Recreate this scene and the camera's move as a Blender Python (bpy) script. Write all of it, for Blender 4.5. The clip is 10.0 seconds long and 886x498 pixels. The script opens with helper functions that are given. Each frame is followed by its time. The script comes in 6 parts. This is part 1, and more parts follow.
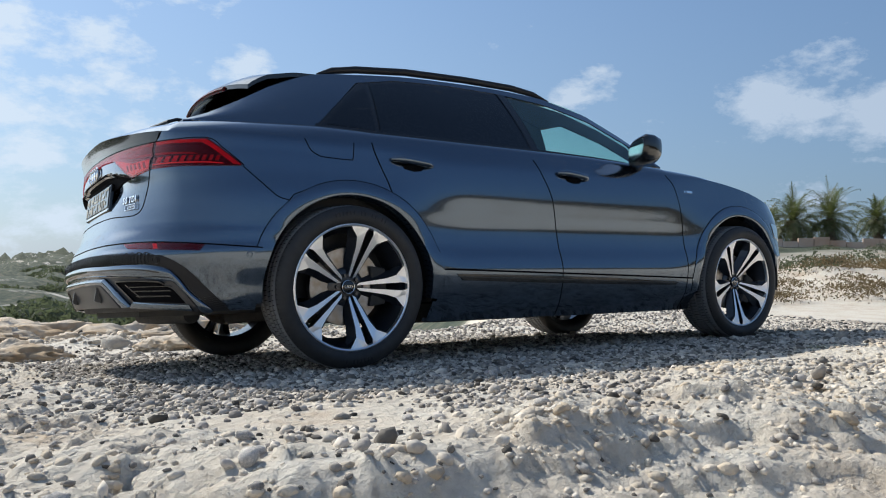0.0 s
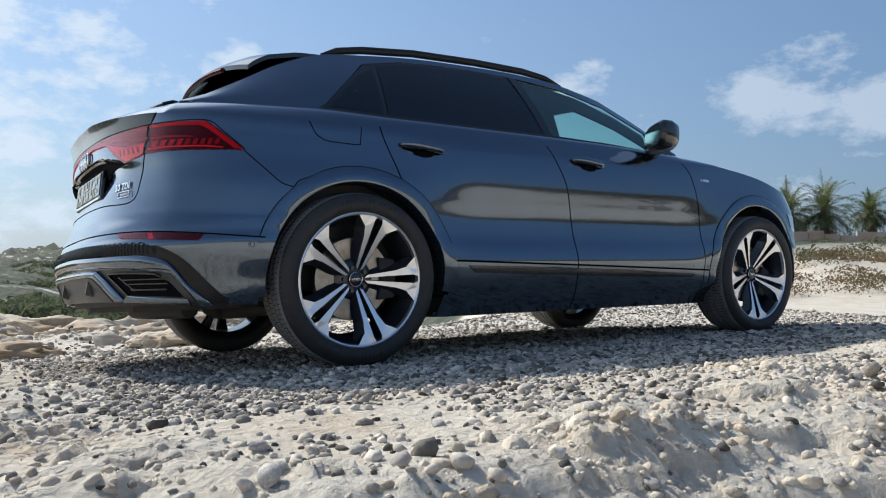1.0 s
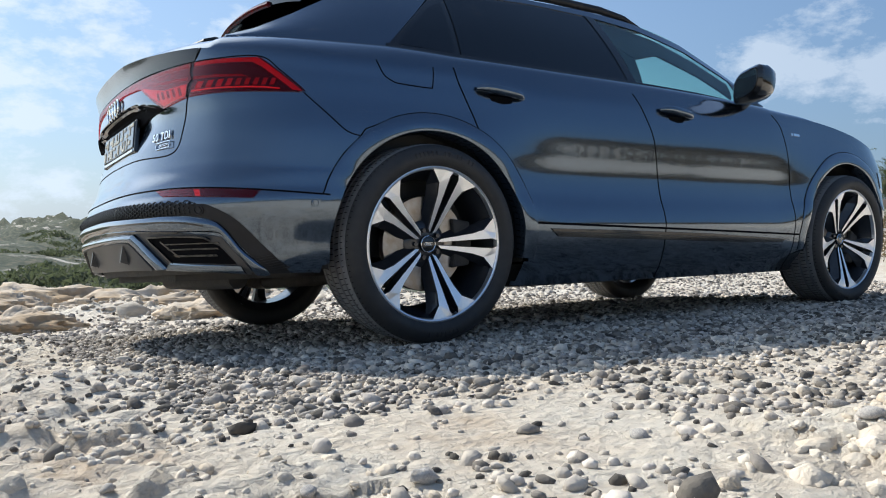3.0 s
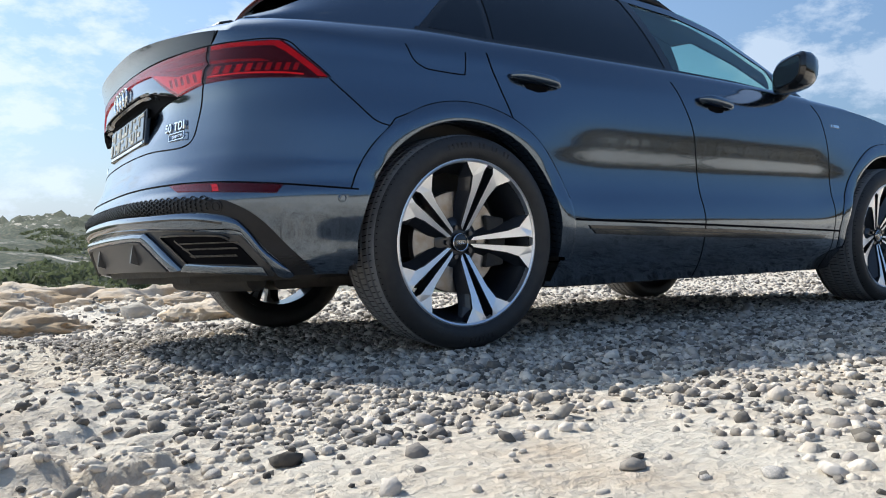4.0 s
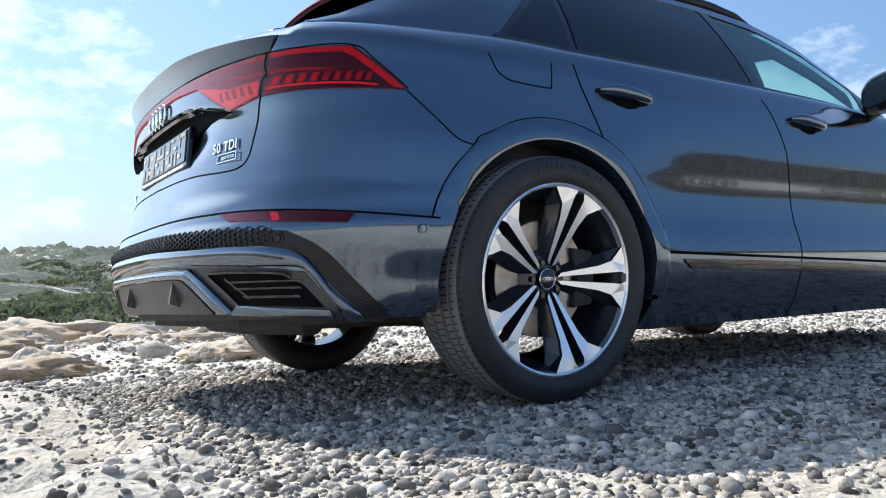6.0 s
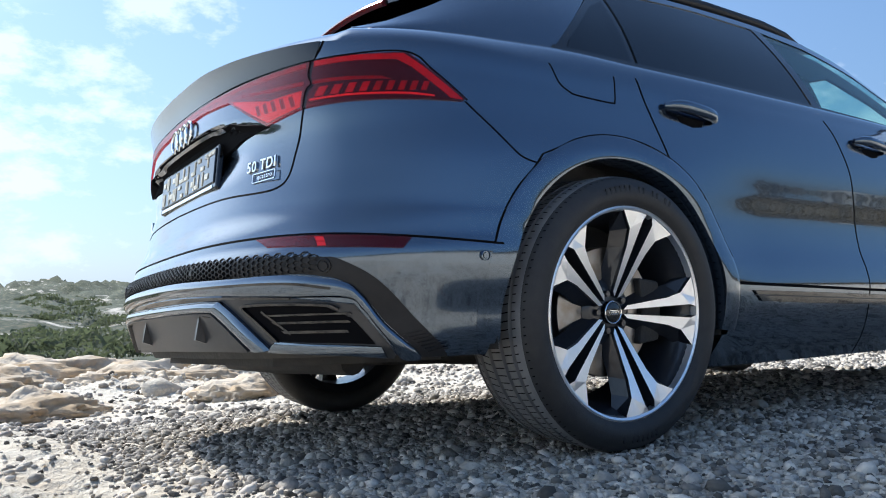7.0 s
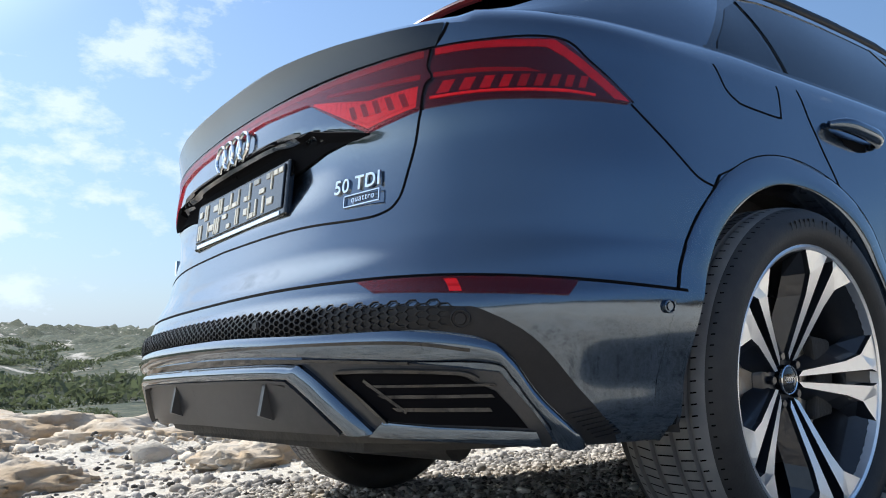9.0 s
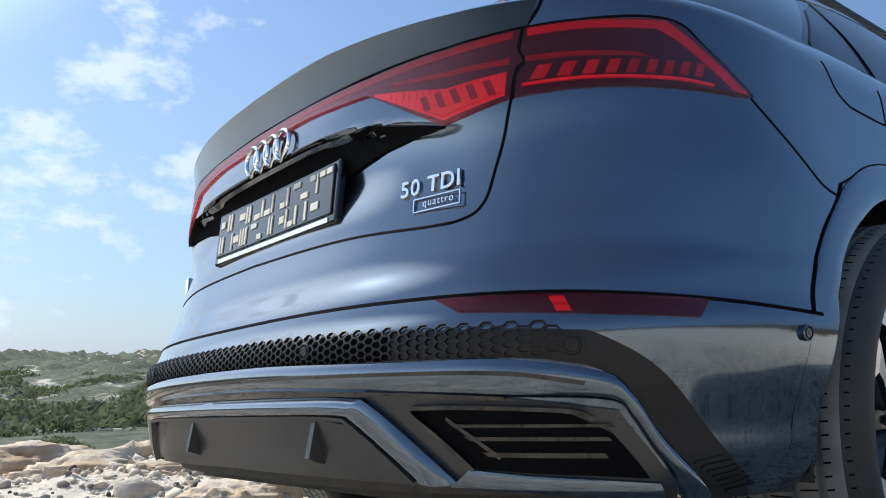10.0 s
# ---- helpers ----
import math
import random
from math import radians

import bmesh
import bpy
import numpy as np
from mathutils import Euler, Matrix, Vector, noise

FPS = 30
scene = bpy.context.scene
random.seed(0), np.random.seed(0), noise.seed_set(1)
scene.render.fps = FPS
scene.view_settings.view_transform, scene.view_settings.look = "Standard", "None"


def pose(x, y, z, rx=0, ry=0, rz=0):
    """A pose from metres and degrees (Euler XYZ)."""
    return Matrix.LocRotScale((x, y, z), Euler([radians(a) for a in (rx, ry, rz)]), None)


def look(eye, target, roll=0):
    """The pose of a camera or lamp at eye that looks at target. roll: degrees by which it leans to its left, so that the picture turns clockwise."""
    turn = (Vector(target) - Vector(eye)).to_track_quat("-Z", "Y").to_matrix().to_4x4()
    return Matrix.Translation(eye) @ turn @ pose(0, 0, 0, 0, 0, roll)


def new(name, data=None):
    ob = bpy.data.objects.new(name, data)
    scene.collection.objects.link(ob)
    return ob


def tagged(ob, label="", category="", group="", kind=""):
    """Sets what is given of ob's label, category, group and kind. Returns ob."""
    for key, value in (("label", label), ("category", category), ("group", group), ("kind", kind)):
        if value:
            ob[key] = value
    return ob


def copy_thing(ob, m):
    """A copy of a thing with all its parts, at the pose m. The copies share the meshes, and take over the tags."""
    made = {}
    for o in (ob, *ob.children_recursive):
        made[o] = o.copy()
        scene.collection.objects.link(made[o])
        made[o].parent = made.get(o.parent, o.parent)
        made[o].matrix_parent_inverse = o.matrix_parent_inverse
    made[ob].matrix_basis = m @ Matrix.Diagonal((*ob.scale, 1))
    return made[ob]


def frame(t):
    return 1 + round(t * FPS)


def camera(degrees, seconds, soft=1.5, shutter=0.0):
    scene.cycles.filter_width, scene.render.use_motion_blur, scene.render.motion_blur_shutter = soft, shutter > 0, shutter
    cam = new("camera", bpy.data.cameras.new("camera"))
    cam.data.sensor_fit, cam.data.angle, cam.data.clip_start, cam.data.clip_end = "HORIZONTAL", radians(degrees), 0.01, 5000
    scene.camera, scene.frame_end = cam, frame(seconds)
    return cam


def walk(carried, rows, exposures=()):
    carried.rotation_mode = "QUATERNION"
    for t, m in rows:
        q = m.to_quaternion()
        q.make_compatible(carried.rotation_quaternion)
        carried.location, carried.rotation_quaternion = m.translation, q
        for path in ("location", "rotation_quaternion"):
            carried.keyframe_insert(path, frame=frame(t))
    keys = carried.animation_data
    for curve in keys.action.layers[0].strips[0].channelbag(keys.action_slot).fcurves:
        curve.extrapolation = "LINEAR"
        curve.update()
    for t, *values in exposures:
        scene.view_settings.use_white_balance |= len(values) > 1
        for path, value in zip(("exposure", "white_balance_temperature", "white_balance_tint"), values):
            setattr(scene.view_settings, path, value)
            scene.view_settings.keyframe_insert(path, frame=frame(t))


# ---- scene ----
cam = camera(62.3, 10.0, soft=1.05)
PATH = [
    (0, (-1.545, -4.132, 0.549), (-0.459, -2.452, 0.566), 0.4),
    (0.5, (-1.535, -4.043, 0.544), (-0.437, -2.371, 0.555), 0.4),
    (1, (-1.517, -3.915, 0.53), (-0.414, -2.247, 0.532), 0.3),
    (1.5, (-1.495, -3.78, 0.519), (-0.393, -2.111, 0.508), 0.3),
    (2, (-1.492, -3.664, 0.501), (-0.394, -1.992, 0.469), 0.2),
    (2.5, (-1.502, -3.537, 0.486), (-0.411, -1.861, 0.431), 0.1),
    (3, (-1.535, -3.38, 0.494), (-0.449, -1.703, 0.411), 0.2),
    (4.5, (-1.527, -3.036, 0.491), (-0.438, -1.361, 0.399), 0.0),
    (5, (-1.52, -2.919, 0.51), (-0.429, -1.244, 0.437), -0.0),
    (5.5, (-1.54, -2.819, 0.505), (-0.451, -1.142, 0.458), 0.0),
    (7, (-1.588, -2.422, 0.485), (-0.492, -0.751, 0.571), 0.0),
    (7.5, (-1.574, -2.279, 0.477), (-0.465, -0.619, 0.6), 0.1),
    (8, (-1.552, -2.14, 0.493), (-0.436, -0.488, 0.649), 0.3),
    (8.5, (-1.577, -1.99, 0.495), (-0.443, -0.353, 0.681), 0.4),
    (9, (-1.631, -1.828, 0.504), (-0.478, -0.208, 0.718), 0.5),
    (9.5, (-1.656, -1.691, 0.501), (-0.483, -0.09, 0.748), 0.7),
    (10, (-1.655, -1.537, 0.498), (-0.457, 0.037, 0.791), 1.1),
]
walk(cam, [(t, look(eye, target, roll)) for t, eye, target, roll in PATH], [(0.0, -0.14, 5850, 8), (1.5, -0.08, 5850, 8), (3.0, 0.04, 5850, 8), (4.5, 0.24, 5750, 8), (5.5, 0.38, 5600, 8), (7.5, 0.38, 5600, 8), (10.0, 0.14, 5800, 8)])

# ---- light ----
SUN = Vector((-0.34, 1.0, 0.93)).normalized()
world = bpy.data.worlds.new("sky")
scene.world = world
world.use_nodes = True
wt = world.node_tree
wt.nodes.clear()


def wnode(kind, **vals):
    n = wt.nodes.new(kind)
    for k, v in vals.items():
        n.inputs[k].default_value = v
    return n


wout = wnode("ShaderNodeOutputWorld")
wbg = wnode("ShaderNodeBackground", Strength=0.14)
sky = wnode("ShaderNodeTexSky")
sky.sky_type = "NISHITA"
sky.sun_disc = False
sky.sun_elevation = math.asin(SUN.z)
sky.sun_rotation = math.atan2(SUN.x, SUN.y)
sky.air_density, sky.dust_density, sky.ozone_density = 1.0, 0.35, 2.0
wco = wnode("ShaderNodeTexCoord")
wmap = wnode("ShaderNodeMapping", Scale=(1.0, 1.0, 1.9), Location=(3.1, 1.7, 0.4))
wn1 = wnode("ShaderNodeTexNoise", Scale=11.0, Detail=10.0, Roughness=0.62)
wr1 = wnode("ShaderNodeMapRange")
wr1.inputs["From Min"].default_value, wr1.inputs["From Max"].default_value = 0.66, 0.80
wr1.inputs["To Max"].default_value = 0.88
# banks of cumulus: bearing, height and half-width in degrees, density
CLOUDS = ((85, 14, 6, 1.0), (81, 11, 6, 1.0), (77, 11.5, 5, 0.9), (88, 8, 7, 0.9), (79, 18.5, 4, 0.9), (74, 20, 3, 0.7), (73, 25, 5, 0.9), (74, 13.5, 3.5, 0.75), (32, 10.6, 5, 1.0), (26, 10.8, 6, 1.0), (19, 12, 7, 0.9), (45, 11, 4, 0.55), (84, 4, 9, 0.62), (29, 5, 6, 0.55), (96, 13, 9, 0.9), (102, 24, 9, 0.8))
wflat = wnode("ShaderNodeVectorMath")
wflat.operation = "MULTIPLY"
wflat.inputs[1].default_value = (1.0, 1.0, 1.5)
wt.links.new(wco.outputs["Generated"], wflat.inputs[0])
wunit = wnode("ShaderNodeVectorMath")
wunit.operation = "NORMALIZE"
wt.links.new(wflat.outputs["Vector"], wunit.inputs[0])
bank = None
for bearing, rise, half_width, dense in CLOUDS:
    cb, cr = radians(bearing), radians(rise)
    wl = wnode("ShaderNodeVectorMath")
    wl.operation = "DOT_PRODUCT"
    wl.inputs[1].default_value = Vector((math.cos(cr) * math.cos(cb), math.cos(cr) * math.sin(cb), 1.5 * math.sin(cr))).normalized()
    wt.links.new(wunit.outputs["Vector"], wl.inputs[0])
    wlr = wnode("ShaderNodeMapRange")
    wlr.inputs["From Min"].default_value, wlr.inputs["From Max"].default_value = math.cos(radians(half_width * 1.25)), math.cos(radians(half_width * 0.25))
    wlr.inputs["To Max"].default_value = 0.27 * dense
    wt.links.new(wl.outputs["Value"], wlr.inputs["Value"])
    if bank is None:
        bank = wlr.outputs["Result"]
    else:
        wmx = wnode("ShaderNodeMath")
        wmx.operation = "MAXIMUM"
        wt.links.new(bank, wmx.inputs[0])
        wt.links.new(wlr.outputs["Result"], wmx.inputs[1])
        bank = wmx.outputs["Value"]
wsum = wnode("ShaderNodeMath")
wsum.operation = "ADD"
wt.links.new(bank, wsum.inputs[1])
wmix = wt.nodes.new("ShaderNodeMix")
wmix.data_type = "RGBA"
wt.links.new(wco.outputs["Generated"], wmap.inputs["Vector"])
wt.links.new(wmap.outputs["Vector"], wn1.inputs["Vector"])
wt.links.new(wn1.outputs["Fac"], wsum.inputs[0])
wt.links.new(wsum.outputs["Value"], wr1.inputs["Value"])
wt.links.new(wr1.outputs["Result"], wmix.inputs["Factor"])
# pale haze towards the horizon, thin veils between the clouds
wsep = wt.nodes.new("ShaderNodeSeparateXYZ")
wt.links.new(wco.outputs["Generated"], wsep.inputs[0])
whz = wt.nodes.new("ShaderNodeMapRange")
whz.inputs["From Min"].default_value, whz.inputs["From Max"].default_value = -0.02, 0.42
whz.inputs["To Min"].default_value, whz.inputs["To Max"].default_value = 0.86, 0.26
wt.links.new(wsep.outputs["Z"], whz.inputs["Value"])
# the bright ring of sky about the sun
wglow = wt.nodes.new("ShaderNodeVectorMath")
wglow.operation = "DOT_PRODUCT"
wglow.inputs[1].default_value = SUN
wt.links.new(wco.outputs["Generated"], wglow.inputs[0])
wgr = wt.nodes.new("ShaderNodeMapRange")
wgr.interpolation_type = "SMOOTHSTEP"
wgr.inputs["From Min"].default_value, wgr.inputs["From Max"].default_value = 0.86, 0.995
wgr.inputs["To Max"].default_value = 0.95
wt.links.new(wglow.outputs["Value"], wgr.inputs["Value"])
wgm = wt.nodes.new("ShaderNodeMix")
wgm.data_type = "RGBA"
wgm.inputs["B"].default_value = (13.0, 13.4, 13.6, 1)
wt.links.new(wgr.outputs["Result"], wgm.inputs["Factor"])
whm = wt.nodes.new("ShaderNodeMix")
whm.data_type = "RGBA"
# haze brightens on the sun's side, swung to bearing 145 to light the tail
wdot = wt.nodes.new("ShaderNodeVectorMath")
wdot.operation = "DOT_PRODUCT"
wdot.inputs[1].default_value = (-0.819, 0.574, 0.0)
wt.links.new(wco.outputs["Generated"], wdot.inputs[0])
wdr = wt.nodes.new("ShaderNodeMapRange")
wdr.inputs["From Min"].default_value, wdr.inputs["From Max"].default_value = -0.95, 0.95
wt.links.new(wdot.outputs["Value"], wdr.inputs["Value"])
whc = wt.nodes.new("ShaderNodeMix")
whc.data_type = "RGBA"
whc.inputs["A"].default_value, whc.inputs["B"].default_value = (0.5, 1.0, 1.9, 1), (4.2, 4.95, 5.5, 1)
wt.links.new(wdr.outputs["Result"], whc.inputs["Factor"])
# and brightest about that bearing, added for the tail's reflections
wq = wt.nodes.new("ShaderNodeMapRange")
wq.interpolation_type = "SMOOTHSTEP"
wq.inputs["From Min"].default_value, wq.inputs["From Max"].default_value = 0.50, 1.0
wt.links.new(wdot.outputs["Value"], wq.inputs["Value"])
whq = wt.nodes.new("ShaderNodeMix")
whq.data_type = "RGBA"
whq.inputs["B"].default_value = (11.5, 12.2, 12.5, 1)
wt.links.new(wq.outputs["Result"], whq.inputs["Factor"])
wt.links.new(whc.outputs["Result"], whq.inputs["A"])
wt.links.new(whq.outputs["Result"], whm.inputs["B"])
wt.links.new(whz.outputs["Result"], whm.inputs["Factor"])
wt.links.new(sky.outputs["Color"], whm.inputs["A"])
wt.links.new(whm.outputs["Result"], wgm.inputs["A"])
wt.links.new(wgm.outputs["Result"], wmix.inputs["A"])
wcc = wt.nodes.new("ShaderNodeMix")
wcc.data_type = "RGBA"
wcc.inputs["A"].default_value, wcc.inputs["B"].default_value = (3.4, 3.9, 4.6, 1), (6.6, 7.0, 7.3, 1)
wt.links.new(wdr.outputs["Result"], wcc.inputs["Factor"])
wt.links.new(wcc.outputs["Result"], wmix.inputs["B"])
wt.links.new(wmix.outputs["Result"], wbg.inputs["Color"])
wt.links.new(wbg.outputs["Background"], wout.inputs["Surface"])
sun_data = bpy.data.lights.new("sun", "SUN")
sun_data.energy, sun_data.angle, sun_data.color = 5.0, radians(0.6), (1.0, 0.91, 0.77)
sun = new("sun", sun_data)
sun.rotation_euler = SUN.to_track_quat("Z", "Y").to_euler()


# ---- materials ----
def mat(name, colour, rough=0.5, metal=0.0, coat=0.0, second=None, scale=20.0, bump=0.0, bump_scale=80.0, spec=0.5, rough_var=0.0, per_object=0.0):
    """A surface with its colour broken up at two scales, fine relief and gloss."""
    m = bpy.data.materials.new(name)
    m.use_nodes = True
    nt = m.node_tree
    b = nt.nodes["Principled BSDF"]
    b.inputs["Roughness"].default_value = rough
    b.inputs["Metallic"].default_value = metal
    b.inputs["Coat Weight"].default_value = coat
    b.inputs["Coat Roughness"].default_value = 0.015
    b.inputs["Specular IOR Level"].default_value = spec
    b.inputs["Base Color"].default_value = (*colour, 1)
    tc = nt.nodes.new("ShaderNodeTexCoord")
    if second:
        n1 = nt.nodes.new("ShaderNodeTexNoise")
        n1.inputs["Scale"].default_value, n1.inputs["Detail"].default_value = scale, 8
        n2 = nt.nodes.new("ShaderNodeTexNoise")
        n2.inputs["Scale"].default_value, n2.inputs["Detail"].default_value = scale * 0.13, 4
        mx = nt.nodes.new("ShaderNodeMix")
        mx.data_type = "RGBA"
        mx.inputs["A"].default_value, mx.inputs["B"].default_value = (*colour, 1), (*second, 1)
        add = nt.nodes.new("ShaderNodeMath")
        add.operation = "ADD"
        rp = nt.nodes.new("ShaderNodeMapRange")
        rp.inputs["From Min"].default_value, rp.inputs["From Max"].default_value = 0.8, 1.2
        for n in (n1, n2):
            nt.links.new(tc.outputs["Object"], n.inputs["Vector"])
        nt.links.new(n1.outputs["Fac"], add.inputs[0])
        nt.links.new(n2.outputs["Fac"], add.inputs[1])
        nt.links.new(add.outputs[0], rp.inputs["Value"])
        nt.links.new(rp.outputs["Result"], mx.inputs["Factor"])
        last = mx.outputs["Result"]
        if per_object:
            hv = nt.nodes.new("ShaderNodeHueSaturation")
            oi = nt.nodes.new("ShaderNodeNewGeometry" if per_object < 0 else "ShaderNodeObjectInfo")
            mr = nt.nodes.new("ShaderNodeMapRange")
            mr.inputs["To Min"].default_value, mr.inputs["To Max"].default_value = 1 - abs(per_object), 1 + abs(per_object) * 0.55
            nt.links.new(oi.outputs["Random Per Island" if per_object < 0 else "Random"], mr.inputs["Value"])
            nt.links.new(mr.outputs["Result"], hv.inputs["Value"])
            nt.links.new(last, hv.inputs["Color"])
            last = hv.outputs["Color"]
        nt.links.new(last, b.inputs["Base Color"])
    if rough_var:
        n3 = nt.nodes.new("ShaderNodeTexNoise")
        n3.inputs["Scale"].default_value, n3.inputs["Detail"].default_value = 6, 6
        mr2 = nt.nodes.new("ShaderNodeMapRange")
        mr2.inputs["To Min"].default_value, mr2.inputs["To Max"].default_value = max(0.0, rough - rough_var), rough + rough_var
        nt.links.new(tc.outputs["Object"], n3.inputs["Vector"])
        nt.links.new(n3.outputs["Fac"], mr2.inputs["Value"])
        nt.links.new(mr2.outputs["Result"], b.inputs["Roughness"])
    if bump:
        n4 = nt.nodes.new("ShaderNodeTexNoise")
        n4.inputs["Scale"].default_value, n4.inputs["Detail"].default_value = bump_scale, 10
        bp = nt.nodes.new("ShaderNodeBump")
        bp.inputs["Strength"].default_value, bp.inputs["Distance"].default_value = bump, 0.02
        nt.links.new(tc.outputs["Object"], n4.inputs["Vector"])
        nt.links.new(n4.outputs["Fac"], bp.inputs["Height"])
        nt.links.new(bp.outputs["Normal"], b.inputs["Normal"])
    return m


M_PAINT = mat("grey_blue_metallic_paint", (0.098, 0.128, 0.170), 0.14, 0.95, 1.0, second=(0.106, 0.137, 0.181), scale=900.0)
M_PAINT.node_tree.nodes["Principled BSDF"].inputs["Coat IOR"].default_value = 1.52
M_BLACK = mat("gloss_black", (0.008, 0.008, 0.009), 0.12, 0.0, 0.5)
M_SATIN = mat("satin_black_plastic", (0.016, 0.016, 0.018), 0.42, second=(0.02, 0.02, 0.022), scale=300.0, bump=0.08, bump_scale=900.0, spec=0.25)
M_DARKTRIM = mat("dark_grey_satin_trim", (0.05, 0.052, 0.056), 0.3, 0.5, second=(0.06, 0.06, 0.064), scale=300.0)
# near black for joints and openings, and for shade put in above the plate
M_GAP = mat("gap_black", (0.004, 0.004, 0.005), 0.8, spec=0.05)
M_UNDER = mat("underbody_plastic", (0.02, 0.02, 0.021), 0.75, second=(0.04, 0.037, 0.033), scale=14.0, bump=0.2)
M_RUBBER = mat("tyre_rubber", (0.018, 0.018, 0.019), 0.6, second=(0.028, 0.027, 0.026), scale=30.0, bump=0.1, bump_scale=200.0)
M_TREAD = mat("dusty_tread_rubber", (0.15, 0.15, 0.155), 0.7, second=(0.20, 0.196, 0.19), scale=25.0, bump=0.15, bump_scale=150.0)
M_SILVER = mat("machined_alloy", (0.80, 0.81, 0.83), 0.30, 0.9, 0.3, second=(0.84, 0.85, 0.87), scale=60.0)
M_ANTHRA = mat("anthracite_alloy", (0.018, 0.02, 0.026), 0.3, 0.3, 0.6, second=(0.024, 0.026, 0.033), scale=60.0)
M_CHROME = mat("chrome", (0.82, 0.83, 0.85), 0.08, 1.0)
M_STEEL = mat("brake_steel", (0.36, 0.35, 0.34), 0.35, 1.0, second=(0.28, 0.24, 0.2), scale=30.0)
M_RED = mat("red_lamp_lens", (0.30, 0.006, 0.014), 0.07, 0.0, 0.15, second=(0.25, 0.006, 0.011), scale=40.0)
M_DEEPRED = mat("deep_red_lamp_inside", (0.11, 0.004, 0.008), 0.1, 0.0, 0.0, second=(0.075, 0.004, 0.008), scale=40.0)
M_GLINT = mat("glowing_red_guide", (0.90, 0.06, 0.07), 0.1, 0.0, 0.3)
M_BRIGHTRED = mat("bright_red_reflector", (0.55, 0.012, 0.03), 0.12, 0.0, 0.2, second=(0.40, 0.01, 0.022), scale=120.0)
M_PRIVACY = mat("dark_privacy_glass", (0.004, 0.006, 0.010), 0.02, 0.0, 0.0, spec=0.6)
M_WHITE = mat("white_plate_print", (0.62, 0.58, 0.48), 0.35)
M_SEAT = mat("black_leather", (0.012, 0.012, 0.013), 0.55, bump=0.1)


def clear_glass(name, tint, blend=0.08):
    m = bpy.data.materials.new(name)
    m.use_nodes = True
    nt = m.node_tree
    nt.nodes.clear()
    out, mx = nt.nodes.new("ShaderNodeOutputMaterial"), nt.nodes.new("ShaderNodeMixShader")
    tr, gl, fr = nt.nodes.new("ShaderNodeBsdfTransparent"), nt.nodes.new("ShaderNodeBsdfGlossy"), nt.nodes.new("ShaderNodeLayerWeight")
    tr.inputs["Color"].default_value = (*tint, 1)
    gl.inputs["Roughness"].default_value = 0.01
    fr.inputs["Blend"].default_value = blend
    nt.links.new(fr.outputs["Facing"], mx.inputs[0])
    nt.links.new(tr.outputs[0], mx.inputs[1])
    nt.links.new(gl.outputs[0], mx.inputs[2])
    nt.links.new(mx.outputs[0], out.inputs[0])
    return m


M_GLASS = clear_glass("tinted_clear_glass", (0.86, 0.97, 0.94))
M_LENS = clear_glass("red_lamp_glass", (0.92, 0.34, 0.36), 0.12)


# ---- mesh helpers ----
def mesh_object(name, verts, faces, material, smooth=True, mats=None, face_mats=None):
    me = bpy.data.meshes.new(name)
    me.from_pydata([tuple(map(float, v)) for v in verts], [], [tuple(map(int, f)) for f in faces])
    for m in mats or [material]:
        me.materials.append(m)
    if face_mats is not None:
        me.polygons.foreach_set("material_index", face_mats)
    me.polygons.foreach_set("use_smooth", [smooth] * len(me.polygons))
    me.update()
    if smooth:
        me.set_sharp_from_angle(angle=radians(38))
    return new(name, me)


def child(ob, parent, label=""):
    ob.parent = parent
    return tagged(ob, label)


def grid_faces(nr, nc, flip=False):
    f = []
    for r in range(nr - 1):
        for c in range(nc - 1):
            a, b, d, e = r * nc + c, r * nc + c + 1, (r + 1) * nc + c + 1, (r + 1) * nc + c
            f.append((a, e, d, b) if flip else (a, b, d, e))
    return f


def solid_grid(P, inward, thick, flip=False):
    """A closed sheet of some thickness from a grid of points P[r][c] and unit normals."""
    nr, nc = P.shape[:2]
    top, low = P.reshape(-1, 3), (P - inward * thick).reshape(-1, 3)
    n = nr * nc
    faces = grid_faces(nr, nc, flip) + [tuple(i + n for i in f) for f in grid_faces(nr, nc, not flip)]
    rim = [c for c in range(nc)] + [r * nc + nc - 1 for r in range(1, nr)] + [(nr - 1) * nc + c for c in range(nc - 2, -1, -1)] + [r * nc for r in range(nr - 2, 0, -1)]
    for a, b in zip(rim, rim[1:] + rim[:1]):
        faces.append((a, a + n, b + n, b) if not flip else (a, b, b + n, a + n))
    return np.vstack([top, low]), faces


def prism(points, lo, hi, axis=1):
    """A polygon in two coordinates drawn out along the third."""
    n = len(points)
    v = []
    for d in (lo, hi):
        for a, b in points:
            p = [a, b]
            p.insert(axis, d)
            v.append(p)
    f = [tuple(range(n)), tuple(range(2 * n - 1, n - 1, -1))] + [(i, i + n, (i + 1) % n + n, (i + 1) % n) for i in range(n)]
    return v, f


def bevel(ob, width, segments=2):
    m = ob.modifiers.new("bevel", "BEVEL")
    m.width, m.segments, m.limit_method, m.angle_limit = width, segments, "ANGLE", radians(35)
    m.harden_normals = False
    return ob


